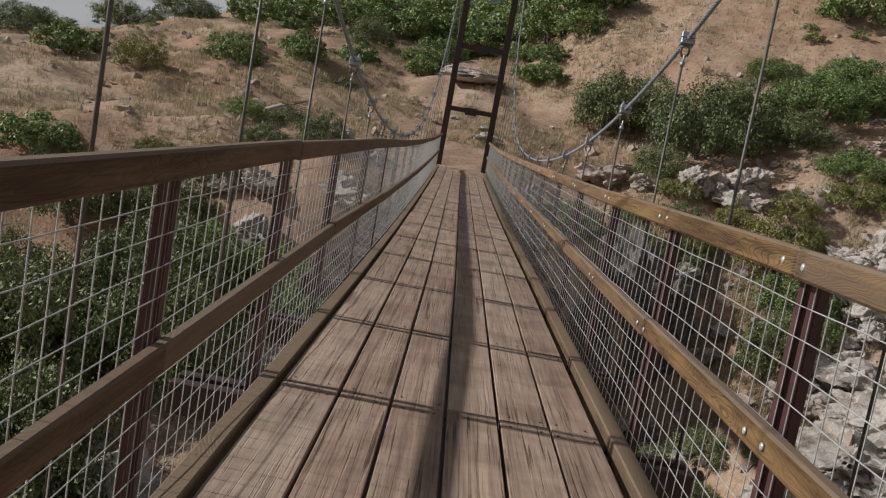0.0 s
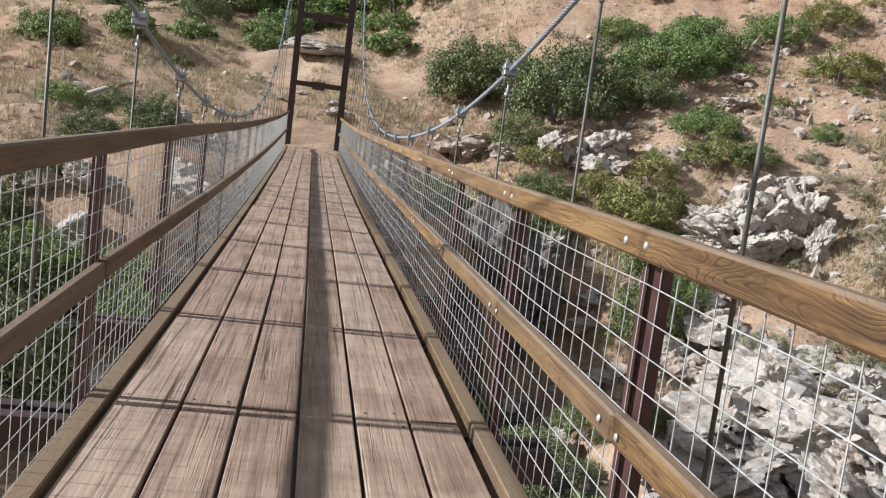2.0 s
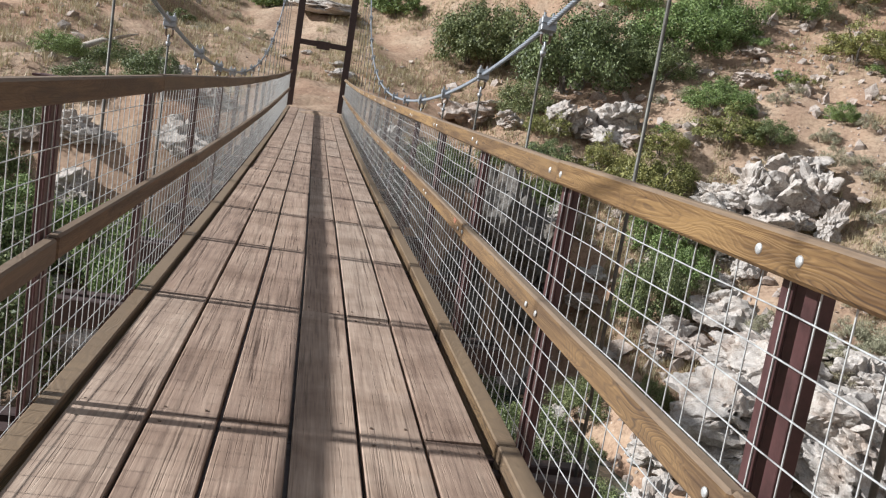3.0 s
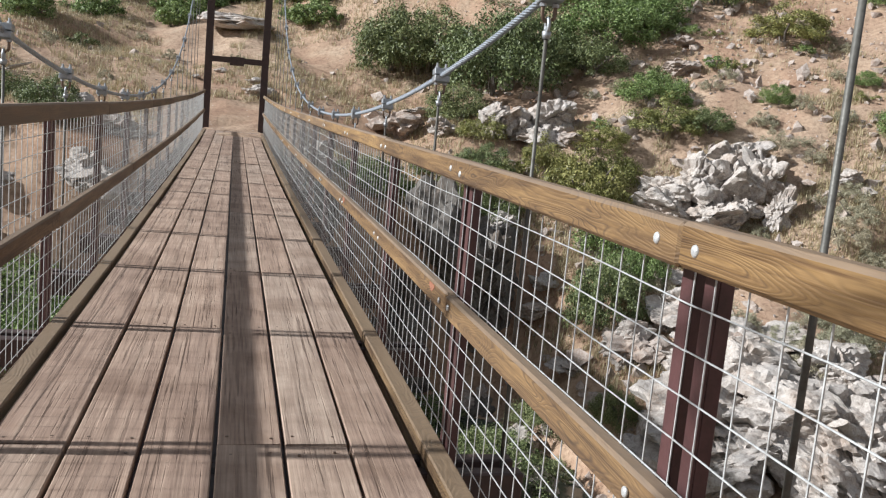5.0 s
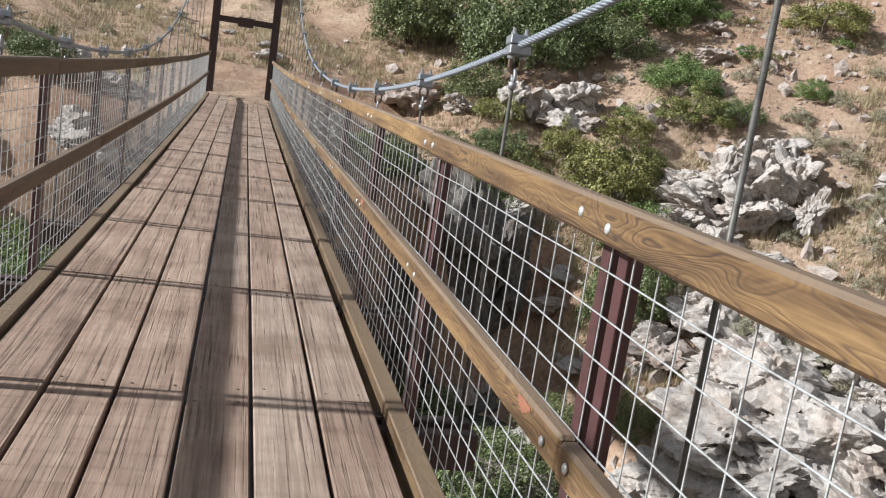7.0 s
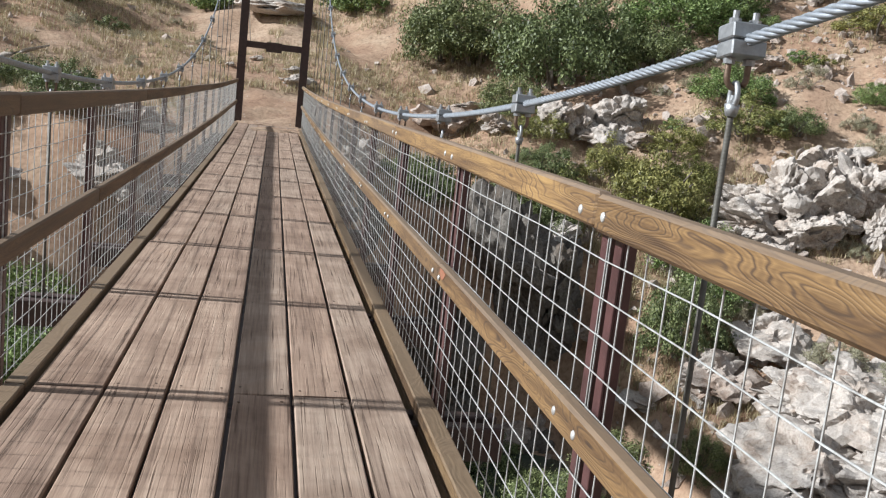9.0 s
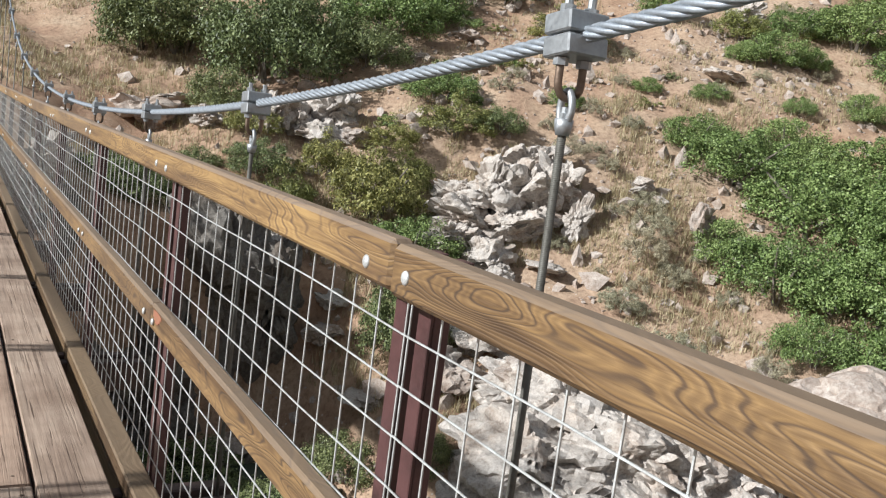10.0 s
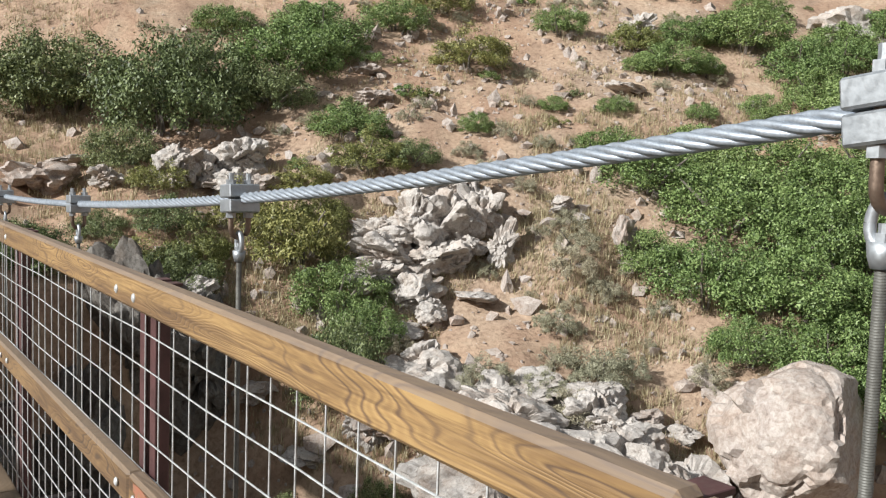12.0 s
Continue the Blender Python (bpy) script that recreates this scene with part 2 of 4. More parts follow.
# ---- mesh helpers ----
def finish(name, bm, material, parent=None, label="", smooth=False):
    me = bpy.data.meshes.new(name)
    bm.to_mesh(me)
    bm.free()
    me.materials.append(material)
    if smooth:
        me.polygons.foreach_set("use_smooth", [True] * len(me.polygons))
    ob = new(name, me)
    if parent is not None:
        ob.parent = parent
    if label:
        tagged(ob, label)
    return ob


def part(name, bm, material, parent, label="", smooth=False):
    return finish(name, bm, material, parent, label, smooth)


def share(name, ob, parent, m):
    o = new(name, ob.data)
    o.parent = parent
    o.matrix_basis = m
    return o


def box(bm, x0, x1, y0, y1, z0, z1, bevel=0.0):
    b = bmesh.new() if bevel else bm
    vs = [b.verts.new((x, y, z)) for x in (x0, x1) for y in (y0, y1) for z in (z0, z1)]
    for f in ((0, 1, 3, 2), (4, 6, 7, 5), (0, 4, 5, 1), (2, 3, 7, 6), (0, 2, 6, 4), (1, 5, 7, 3)):
        b.faces.new([vs[i] for i in f])
    if bevel:
        bmesh.ops.bevel(b, geom=list(b.edges), offset=bevel, segments=1, affect="EDGES")
        tmp = bpy.data.meshes.new("tmp")
        b.to_mesh(tmp)
        b.free()
        bm.from_mesh(tmp)
        bpy.data.meshes.remove(tmp)


def tube(bm, pts, r, sides=6, cap=True):
    rings = []
    pts = [Vector(p) for p in pts]
    for i, p in enumerate(pts):
        d = (pts[min(i + 1, len(pts) - 1)] - pts[max(i - 1, 0)]).normalized()
        ref = Vector((1, 0, 0)) if abs(d.x) < 0.9 else Vector((0, 0, 1))
        u = d.cross(ref).normalized()
        w = d.cross(u)
        rr = r[i] if isinstance(r, (list, tuple)) else r
        rings.append([bm.verts.new(p + rr * (math.cos(a) * u + math.sin(a) * w)) for a in (2 * math.pi * k / sides for k in range(sides))])
    for a, b in zip(rings, rings[1:]):
        for k in range(sides):
            bm.faces.new((a[k], a[(k + 1) % sides], b[(k + 1) % sides], b[k]))
    if cap:
        bm.faces.new(rings[0][::-1])
        bm.faces.new(rings[-1])


def thing(name, label, category, at=(0, 0, 0), group="", kind=""):
    ob = new(name)
    ob.empty_display_size = 0.2
    ob.location = at
    return tagged(ob, label, category, group, kind)


# ---- the plan ----
BAY = 1.63
ROW0 = 10.98  # a row of posts and hangers
NEAR_BAY = 1.51  # the bays before the second row behind ROW0 are shorter
ROWS_Y = [ROW0 - 2 * BAY + NEAR_BAY * k for k in range(-5, 0)] + [ROW0 + BAY * k for k in range(-2, 14)]
DECK_END = 32.35
DECK_START = -0.85


def drift(y):
    """Sideways drift and camber of the deck towards its far end."""
    return -0.13 * max(0.0, y - 11.0) / 22.0, 0.40 * (max(0.0, y - 7.0) / 25.4) ** 2


def slope_pose(x, y, z, length):
    """The pose of a straight piece that follows the deck from y to y + length."""
    xa, za = drift(y)
    xb, zb = drift(y + length)
    return Matrix.Translation((x + xa, y, z + za)) @ Euler((math.atan2(zb - za, length), 0, -math.atan2(xb - xa, length))).to_matrix().to_4x4()


def cable_z(y):
    d = abs(y - 16.0)
    return 1.17 + 0.0094 * d * d + 0.000040 * d ** 4


# ---- ground ----
def smooth(a, b, v):
    t = min(1.0, max(0.0, (v - a) / (b - a)))
    return t * t * (3 - 2 * t)


RIVER = -6.6


def base_height(x, y):
    """The lie of the land without its roughness."""
    # hillside beyond the river, rising to the back and to +x
    hill = -1.7 + 0.35 * (x - 14.4) + 0.57 * (y - 28.8)
    if hill > 14:
        hill = 14 + 40 * (1 - math.exp(-(hill - 14) / 40))
    # shelf on which the far tower stands, and the gentler hill behind it
    rise = 0.07 + 0.23 * smooth(-40, -8, x)
    cap = 3.2 + 28 * smooth(-45, -14, x)
    back = max(0.0, y - 35.0) * rise
    back = cap * (1 - math.exp(-back / cap))
    shelf = 0.36 + back
    front = 29.6 + 2.4 * smooth(-4, -9, x) - 0.12 * max(0.0, -x - 9) + 0.8 * noise.noise((x * 0.3, 1.7, 0))
    drop = max(0.0, front - y)
    shelf -= min(drop * (0.9 + 0.9 * smooth(-7, -2, x)), 3.6) + max(0.0, drop - 2.2) * 0.42
    # narrow spur beside the bridge end, added to cast shade into the gully
    shade_spur = smooth(1.35, 1.7, x) * (1 - smooth(2.5, 3.0, x)) * smooth(26.8, 27.8, y)
    shelf = max(shelf, -11.0 + 11.5 * shade_spur)
    # a step of cliff across the gully
    gully = smooth(2.2, 3.2, x) * (1 - smooth(7.2, 9.4, x))
    edge = smooth(30.2, 31.0, y + 0.7 * noise.noise((x * 0.8, 2.2, 0)))
    ledge = max(hill, -0.75 - 0.26 * (x - 3.0))
    hill += gully * ((ledge - hill) * edge - 2.2 * (1 - edge) * smooth(23, 26, y))
    k = smooth(1.6, 3.4 + 3.5 * smooth(33, 40, y), x)
    far = shelf * (1 - k) + hill * k
    # near bank behind the camera
    near = 0.0 - max(0.0, y + 1.5) * 1.1 + 0.12 * max(0.0, -y - 3)
    near = min(near, 14.0)
    return max(far, near)


def height(x, y):
    z = base_height(x, y)
    w = smooth(1.2, 6.0, abs(x) + max(0.0, abs(y - 36) - 4))
    z += w * (1.1 * noise.noise((x * 0.13, y * 0.13, 3.1)) + 0.45 * noise.noise((x * 0.42, y * 0.42, 7.7)))
    z += 0.13 * noise.noise((x * 1.3, y * 1.3, 1.1)) + 0.06 * noise.noise((x * 3.1, y * 3.1, 5.2))
    if z < RIVER + 2.5:
        z = max(z, RIVER - 0.8 + 0.9 * noise.noise((x * 0.35, y * 0.35, 9.0)))
    return z


def spaced(lo, hi, step, far):
    a = list(np.arange(lo, hi + 1e-6, step))
    d, v = step, hi
    while v < far:
        d *= 1.22
        v += d
        a.append(v)
    d, v = step, lo
    while v > -far:
        d *= 1.22
        v -= d
        a.insert(0, v)
    return a


def build_ground():
    xs, ys = spaced(-24, 34, 0.3, 2500), spaced(14, 60, 0.3, 2500)
    verts = [(x, y, height(x, y)) for y in ys for x in xs]
    w = len(xs)
    faces = [(j * w + i, j * w + i + 1, (j + 1) * w + i + 1, (j + 1) * w + i) for j in range(len(ys) - 1) for i in range(w - 1)]
    me = bpy.data.meshes.new("ground")
    me.from_pydata(verts, [], faces)
    me.materials.append(GROUND)
    me.polygons.foreach_set("use_smooth", [True] * len(me.polygons))
    tagged(new("ground", me), "dry reddish hillside soil with straw grass and loose stones", "hillside", kind="structure")


build_ground()
bm = bmesh.new()
box(bm, -400, 400, -60, 40, RIVER - 0.9, RIVER - 0.25)
tagged(finish("water", bm, WATER), "shallow green river water between pale rocks", "river", kind="structure")


# ---- bridge deck ----
deck = thing("bridge_deck", "footbridge deck of weathered brown planks on steel beams", "bridge deck", kind="structure")
COLS = [-0.738, -0.470, -0.234, 0.012, 0.250, 0.488, 0.714]


def plank_mesh(w, length, seed):
    rnd = random.Random(seed)
    b = bmesh.new()
    box(b, 0, w, 0, length, -0.045, 0, 0.004)
    for v in b.verts:
        v.co.z += rnd.uniform(-0.0015, 0.0015)
        if v.co.y < 0.01 or v.co.y > length - 0.01:
            v.co.y += rnd.uniform(-0.006, 0.004)
    return b


def build_planks():
    made = {}
    rnd = random.Random(4)
    for c in range(6):
        w = COLS[c + 1] - COLS[c] - 0.015
        cuts = [y + 0.04 for i, y in enumerate(ROWS_Y) if (i + (0, 1, 1, 0, 0, 1)[c]) % 2 == 0 and y > DECK_START + 0.3]
        cuts = [DECK_START] + cuts + [DECK_END]
        for a, b in zip(cuts, cuts[1:]):
            length = b - a - 0.008
            if length < 0.2:
                continue
            n = max(1, round(length / 3.3))
            key = (c, round(length, 2), rnd.randrange(2))
            m = slope_pose(COLS[c] + 0.0075 + rnd.uniform(-0.002, 0.002), a, rnd.uniform(-0.004, 0.003), length)
            if key in made:
                share("plank", made[key], deck, m)
            else:
                made[key] = part("plank", plank_mesh(w, length, c * 7 + n), PLANK, deck)
                made[key].matrix_basis = m


def build_nails():
    b = bmesh.new()
    tube(b, [(0, 0, -0.004), (0, 0, 0.0022)], [0.0065, 0.0055], 7)
    rnd = random.Random(6)
    first_nail = None
    for y in ROWS_Y[3:14]:
        for c in range(6):
            for f in (0.18, 0.8):
                for dy in (-0.05, 0.10):
                    dx, dz = drift(y)
                    yy = y + dy + rnd.uniform(-0.015, 0.015)
                    m = pose(COLS[c] + f * (COLS[c + 1] - COLS[c]) + dx + rnd.uniform(-0.015, 0.015), yy, drift(yy)[1])
                    if first_nail is None:
                        first_nail = part("nail", b, UBOLT, deck, "rusty nail head")
                        first_nail.matrix_basis = m
                    else:
                        share("nail", first_nail, deck, m)


def build_beams():
    # edge beams are added below the kerb gaps so no light shows through
    edge = bmesh.new()
    box(edge, -0.045, 0.045, 0, BAY - 0.01, -0.20, -0.052, 0.005)
    first_edge = None
    for y, y2 in zip(ROWS_Y, ROWS_Y[1:]):
        for x in (-0.80, 0.80):
            m = slope_pose(x, y + 0.09, 0, BAY) @ Matrix.Scale((y2 - y) / BAY, 4, (0, 1, 0))
            if first_edge is None:
                first_edge = part("edge_beam", edge, KERB, deck, "timber edge beam added under the kerb gap")
                first_edge.matrix_basis = m
            else:
                share("edge_beam", first_edge, deck, m)
    b = bmesh.new()
    box(b, -1.20, 1.12, -0.11, -0.045, -0.20, -0.052, 0.006)
    box(b, -1.20, 1.12, 0.02, 0.085, -0.20, -0.052, 0.006)
    first = None
    for y in ROWS_Y:
        dx, dz = drift(y)
        m = pose(dx, y, dz)
        if first is None:
            first = part("beam", b, DARKSTEEL, deck, "dark brown steel cross beam")
            first.matrix_basis = m
        else:
            share("beam", first, deck, m)
    # unseen supports added under the plank seams to keep the gaps dark
    stringer = bmesh.new()
    box(stringer, -0.03, 0.03, 0, BAY, -0.17, -0.0525, 0.004)
    base = None
    for y, y2 in zip(ROWS_Y, ROWS_Y[1:]):
        for x in COLS[1:6]:
            m = slope_pose(x, y, 0, BAY) @ Matrix.Scale((y2 - y) / BAY, 4, (0, 1, 0))
            if base is None:
                base = part("stringer", stringer, RUST, deck)
                base.matrix_basis = m
            else:
                share("stringer", base, deck, m)


# ---- railings ----
def angle_post():
    """Two upright steel angles side by side, on the outer face of the rails (x outwards)."""
    out = []
    for y0, y1, leg in ((-0.066, -0.027, -0.066), (0.014, 0.053, 0.014)):
        b = bmesh.new()
        box(b, 0.050, 0.057, y0, y1, -0.20, 1.045, 0.0015)
        box(b, 0.0575, 0.115, y0, y1, 1.038, 1.046, 0.001)
        box(b, 0.0575, 0.086, leg, leg + 0.008, -0.20, 1.036, 0.0015)
        out.append(b)
    return out


def board(bm, x0, x1, length, z0, z1, seed, bevel=0.008):
    box(bm, x0, x1, 0, length, z0, z1, bevel)


def build_railing(side, x_in, lift, mid, label):
    """side +1 or -1; x_in: distance of the rails' inner face from the middle line."""
    root = thing("railing", label, "railing", group="bridge railings")
    rnd = random.Random(9 + side)
    # side -1 is turned about, so that x points outwards and y runs back
    def place(x, y, z, length):
        m = slope_pose(side * x, y, z + raised(y), length)
        if length > 0.01:
            m = m @ Matrix.Rotation(math.atan2(raised(y + length) - raised(y), length), 4, "X")
        return m if side > 0 else m @ Matrix.Translation((0, length, 0)) @ Matrix.Rotation(math.pi, 4, "Z")

    def raised(y):
        return lift(y)

    posts = None
    for y in ROWS_Y:
        m = place(x_in, y, 0.0, 0.0001)
        if posts is None:
            posts = [part("post", b, RUST, root, "red-brown painted steel angle post") for b in angle_post()]
            for p in posts:
                p.matrix_basis = m
        else:
            for p in posts:
                share("post", p, root, m)
    # boards, two bays long, butted at every second row
    ends = [DECK_START] + [y - 0.005 for i, y in enumerate(ROWS_Y) if i % 2 == (1 if side > 0 else 0) and y > 0.6] + [DECK_END - 0.1]
    ends_mid = [DECK_START] + [y - 0.005 for i, y in enumerate(ROWS_Y) if i % 2 == (0 if side > 0 else 1) and y > 0.6] + [DECK_END - 0.1]
    shapes = {}
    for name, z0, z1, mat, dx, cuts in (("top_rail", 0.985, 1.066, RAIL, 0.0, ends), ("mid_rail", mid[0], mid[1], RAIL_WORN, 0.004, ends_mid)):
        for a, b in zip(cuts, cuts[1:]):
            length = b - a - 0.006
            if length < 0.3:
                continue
            # left boards take the rail copy that has shade in its colour
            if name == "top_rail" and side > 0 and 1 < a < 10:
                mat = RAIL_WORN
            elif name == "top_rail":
                mat = RAIL if side > 0 else RAIL_SHADE
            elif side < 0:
                mat = RAIL_SHADE
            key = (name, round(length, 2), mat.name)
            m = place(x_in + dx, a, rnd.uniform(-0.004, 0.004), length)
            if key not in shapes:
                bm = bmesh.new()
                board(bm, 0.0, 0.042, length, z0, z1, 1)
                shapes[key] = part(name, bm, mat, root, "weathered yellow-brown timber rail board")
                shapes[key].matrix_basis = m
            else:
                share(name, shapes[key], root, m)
    for a, b in zip(ends, ends[1:]):
        length = b - a - 0.006
        key = ("kerb", round(length, 2))
        m = slope_pose(side * 0.752, a + rnd.uniform(-0.01, 0.01), 0.0, length)
        if side < 0:
            m = m @ Matrix.Translation((0, length, 0)) @ Matrix.Rotation(math.pi, 4, "Z")
        if key not in shapes:
            bm = bmesh.new()
            board(bm, 0.0, 0.078, length, -0.048, 0.022, 2, 0.006)
            shapes[key] = part("kerb_board", bm, KERB, root, "weathered timber kerb beside the deck")
            shapes[key].matrix_basis = m
        else:
            share("kerb_board", shapes[key], root, m)
    if side > 0:
        for y, size in ((12.44, 1.0), (9.52, 0.8)):
            bm = bmesh.new()
            for q in range(7):
                w = 0.030 * size * math.sin(math.pi * (q + 0.7) / 8)
                step = 0.016 * size
                box(bm, -0.0015, 0.003, step * q, step * q + step, mid[1] - 0.018 - w, mid[1] - 0.016 + 0.2 * w)
            mark = part("paint_mark", bm, PAINT, root, "faded red paint mark")
            mark.matrix_basis = place(x_in + 0.0035, y, 0.004, 0.0001)
    # carriage bolts through the rails
    bolt = None
    for y in ROWS_Y if side > 0 else ():
        for dy in (-0.07, 0.07):
            for z in (1.02, 0.5 * (mid[0] + mid[1])):
                m = place(x_in, y + dy, z + rnd.uniform(-0.006, 0.006), 0.0001)
                if bolt is None:
                    bm = bmesh.new()
                    bmesh.ops.create_uvsphere(bm, u_segments=10, v_segments=6, radius=0.0115)
                    for v in bm.verts:
                        v.co.x *= 0.5
                    bolt = part("bolt_head", bm, WIRE, root, "galvanised carriage bolt head", True)
                    bolt.matrix_basis = m
                else:
                    share("bolt_head", bolt, root, m)
    # welded wire mesh, one panel for two bays
    panels = {}
    for a, b in zip(ends, ends[1:]):
        length = b - a
        key = round(length, 2)
        m = place(x_in + 0.047, a, 0.0, length)
        if key not in panels:
            bm = bmesh.new()
            n = int(length / 0.1015)
            for i in range(n + 1):
                y = min(length - 0.004, 0.012 + i * 0.1015)
                tube(bm, [(0.0, y, -0.03), (0.0, y, 0.50), (0.0, y, 0.985 if i % 2 else 0.99)], 0.0019, 5)
            for k in range(12):
                z = -0.01 + k * 0.0845
                tube(bm, [(-0.0045, length * q / 8, z + 0.003 * math.sin(q * 2.3 + k)) for q in range(9)], 0.0019, 5)
            panels[key] = part("wire_mesh", bm, WIRE, root, "galvanised welded wire mesh panel")
            panels[key].matrix_basis = m
        else:
            share("wire_mesh", panels[key], root, m)
    return root


build_railing(1, 0.782, lambda y: 0.004 * (min(13.0, max(8.0, y)) - 8.0), (0.498, 0.582), "timber and wire mesh railing, sunlit inner face, on red-brown steel posts")
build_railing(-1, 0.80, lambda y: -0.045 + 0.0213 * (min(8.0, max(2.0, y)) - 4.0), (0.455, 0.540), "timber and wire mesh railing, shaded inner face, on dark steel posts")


# ---- cables and hangers ----
def build_cable(side, x):
    ys = np.arange(-1.0, 33.01, 0.022)
    root = thing("main_cable", "thick galvanised steel suspension cable of twisted strands", "cable", group="main cables")
    for k in range(6):
        b = bmesh.new()
        pts = []
        for y in ys:
            a = 2 * math.pi * (-y / 0.21 + k / 6)
            pts.append((side * x + drift(y)[0] + 0.0092 * math.cos(a), y, cable_z(y) + 0.0092 * math.sin(a)))
        tube(b, pts, 0.0055, 6)
        part("strand", b, STRAND, root, "", True)
    b = bmesh.new()
    tube(b, [(side * x + drift(y)[0], y, cable_z(y)) for y in ys[::8]], 0.0075, 6)
    part("core", b, STRAND, root)
    for y0, y1 in ((33.0, 46.0), (-1.0, -9.0)):
        b = bmesh.new()
        xa = side * x + drift(y0)[0]
        top = cable_z(y0)
        low = height(xa, y1)
        tube(b, [(xa, y0 + (y1 - y0) * q / 10, top + (low - top) * q / 10) for q in range(11)], 0.016, 8)
        part("backstay", b, STRAND, root)


def hanger_meshes():
    """Clamp at the origin, which is the cable's axis."""
    jaw = bmesh.new()
    box(jaw, -0.040, 0.040, -0.034, 0.034, 0.002, 0.035, 0.003)
    lower = bmesh.new()
    box(lower, -0.040, 0.040, -0.034, 0.034, -0.035, -0.002, 0.003)
    u = bmesh.new()
    pts = [(-0.023, 0, 0.028), (-0.023, 0, -0.058)] + [(-0.023 * math.cos(a), 0, -0.074 - 0.024 * math.sin(a)) for a in np.linspace(0, math.pi, 9)] + [(0.023, 0, -0.058), (0.023, 0, 0.028)]
    tube(u, pts, 0.0070, 10)
    nuts = []
    for x in (-0.023, 0.023):
        for z0, z1 in ((0.0355, 0.047), (-0.048, -0.0355)):
            n = bmesh.new()
            tube(n, [(x, 0, z0), (x, 0, z1)], 0.0125, 6)
            if z0 > 0:
                tube(n, [(x, 0, z1), (x, 0, z1 + 0.016)], 0.0070, 8)
            nuts.append(n)
    eye = bmesh.new()
    ring = [(0, 0.0155 * math.cos(a) * (1.0 - 0.12 * math.sin(a)), -0.112 + 0.026 * math.sin(a)) for a in np.linspace(0, 2 * math.pi, 21)]
    tube(eye, ring, 0.0064, 10, cap=False)
    tube(eye, [(0, 0, -0.131), (0, 0, -0.146), (0, 0, -0.158)], [0.0165, 0.0150, 0.0115], 10)
    inner = bmesh.new()
    tube(inner, [(0, 0, -0.132), (0, 0, -0.122)], 0.0095, 6)
    tube(inner, [(0, 0, -0.122), (0, 0, -0.112)], 0.0065, 8)
    nuts.append(inner)
    return jaw, lower, u, nuts, eye


def build_hangers(side, x, shift):
    first = None
    shared = None
    for i, y0 in enumerate(ROWS_Y):
        y = y0 + shift
        dx, dz = drift(y)
        cz = cable_z(y)
        tilt = math.atan((cable_z(y + 0.1) - cable_z(y - 0.1)) / 0.2)
        root = thing("hanger", "galvanised cable clamp with shackle and threaded hanger rod", "hanger", (side * x + dx, y, cz), group="bridge hangers")
        if shared is None:
            jaw, lower, u, nuts, eye = hanger_meshes()
            shared = [part("upper_jaw", jaw, GALV, root, "grey clamp half"), part("lower_jaw", lower, GALV, root, "grey clamp half"),
                      part("u_bolt", u, UBOLT, root, "brown oxidised bolt", True)]
            shared += [part("nut", n, GALV, root) for n in nuts]
            shared.append(part("eye_nut", eye, GALV, root, "galvanised eye nut", True))
            mine = list(shared)
        else:
            mine = [share(p.name.split(".")[0], p, root, Matrix()) for p in shared]
        for p in mine[:2]:
            p.matrix_basis = Matrix.Rotation(tilt, 4, "X")
        b = bmesh.new()
        top, low = -0.150, dz - 0.25 - cz
        tube(b, [(0, 0, top), (0, 0, low)], 0.0072, 8)
        if 5 < y < 18 and side > 0:
            for k in range(int(min(0.34, top - low) / 0.0030)):
                z = top - 0.01 - k * 0.0030
                tube(b, [(0, 0, z), (0, 0, z - 0.0010), (0, 0, z - 0.0020)], [0.0071, 0.0077, 0.0071], 8, cap=False)
        part("rod", b, ROD, root, "dull threaded steel rod", True)


CABLE_R, CABLE_L = 1.052, 1.077
build_cable(1, CABLE_R)
build_cable(-1, CABLE_L)
build_hangers(1, CABLE_R, -0.035)
build_hangers(-1, CABLE_L, 0.0)


# ---- towers ----
def build_tower(y, cx, foot, label):
    t = thing("bridge_tower", label, "bridge tower", (cx, y, 0), group="bridge towers")
    top = cable_z(y)
    for s in (-1, 1):
        b = bmesh.new()
        xi = s * 0.80
        box(b, xi - 0.10, xi + 0.10, -0.11, -0.095, foot, top, 0.003)
        box(b, xi - 0.10, xi + 0.10, 0.095, 0.11, foot, top, 0.003)
        box(b, xi - 0.012, xi + 0.012, -0.095, 0.095, foot, top)
        part("leg", b, DARKSTEEL, t, "dark brown steel column")
        b = bmesh.new()
        box(b, s * 1.02 - 0.25, s * 1.02 + 0.12, -0.16, 0.16, top - 0.02, top + 0.02, 0.004)
        part("saddle", b, DARKSTEEL, t)
        b = bmesh.new()
        box(b, xi - 0.35, xi + 0.35, -0.5, 0.5, foot - 1.6, foot + 0.02, 0.02)
        part("footing", b, ROCK, t, "concrete footing")
    for z in (foot + 2.05, foot + 4.18, top - 0.35):
        b = bmesh.new()
        box(b, -0.70, 0.70, -0.06, 0.06, z - 0.08, z + 0.08, 0.004)
        part("cross_beam", b, DARKSTEEL, t)
        b = bmesh.new()
        box(b, -0.20, 0.20, -0.075, -0.062, z - 0.15, z + 0.10, 0.004)
        part("gusset", b, DARKSTEEL, t)


build_tower(33.0, -0.13, 0.36, "dark brown steel portal tower at the far end of the bridge")
build_tower(-1.0, 0.0, 0.0, "dark brown steel portal tower at the near end of the bridge")


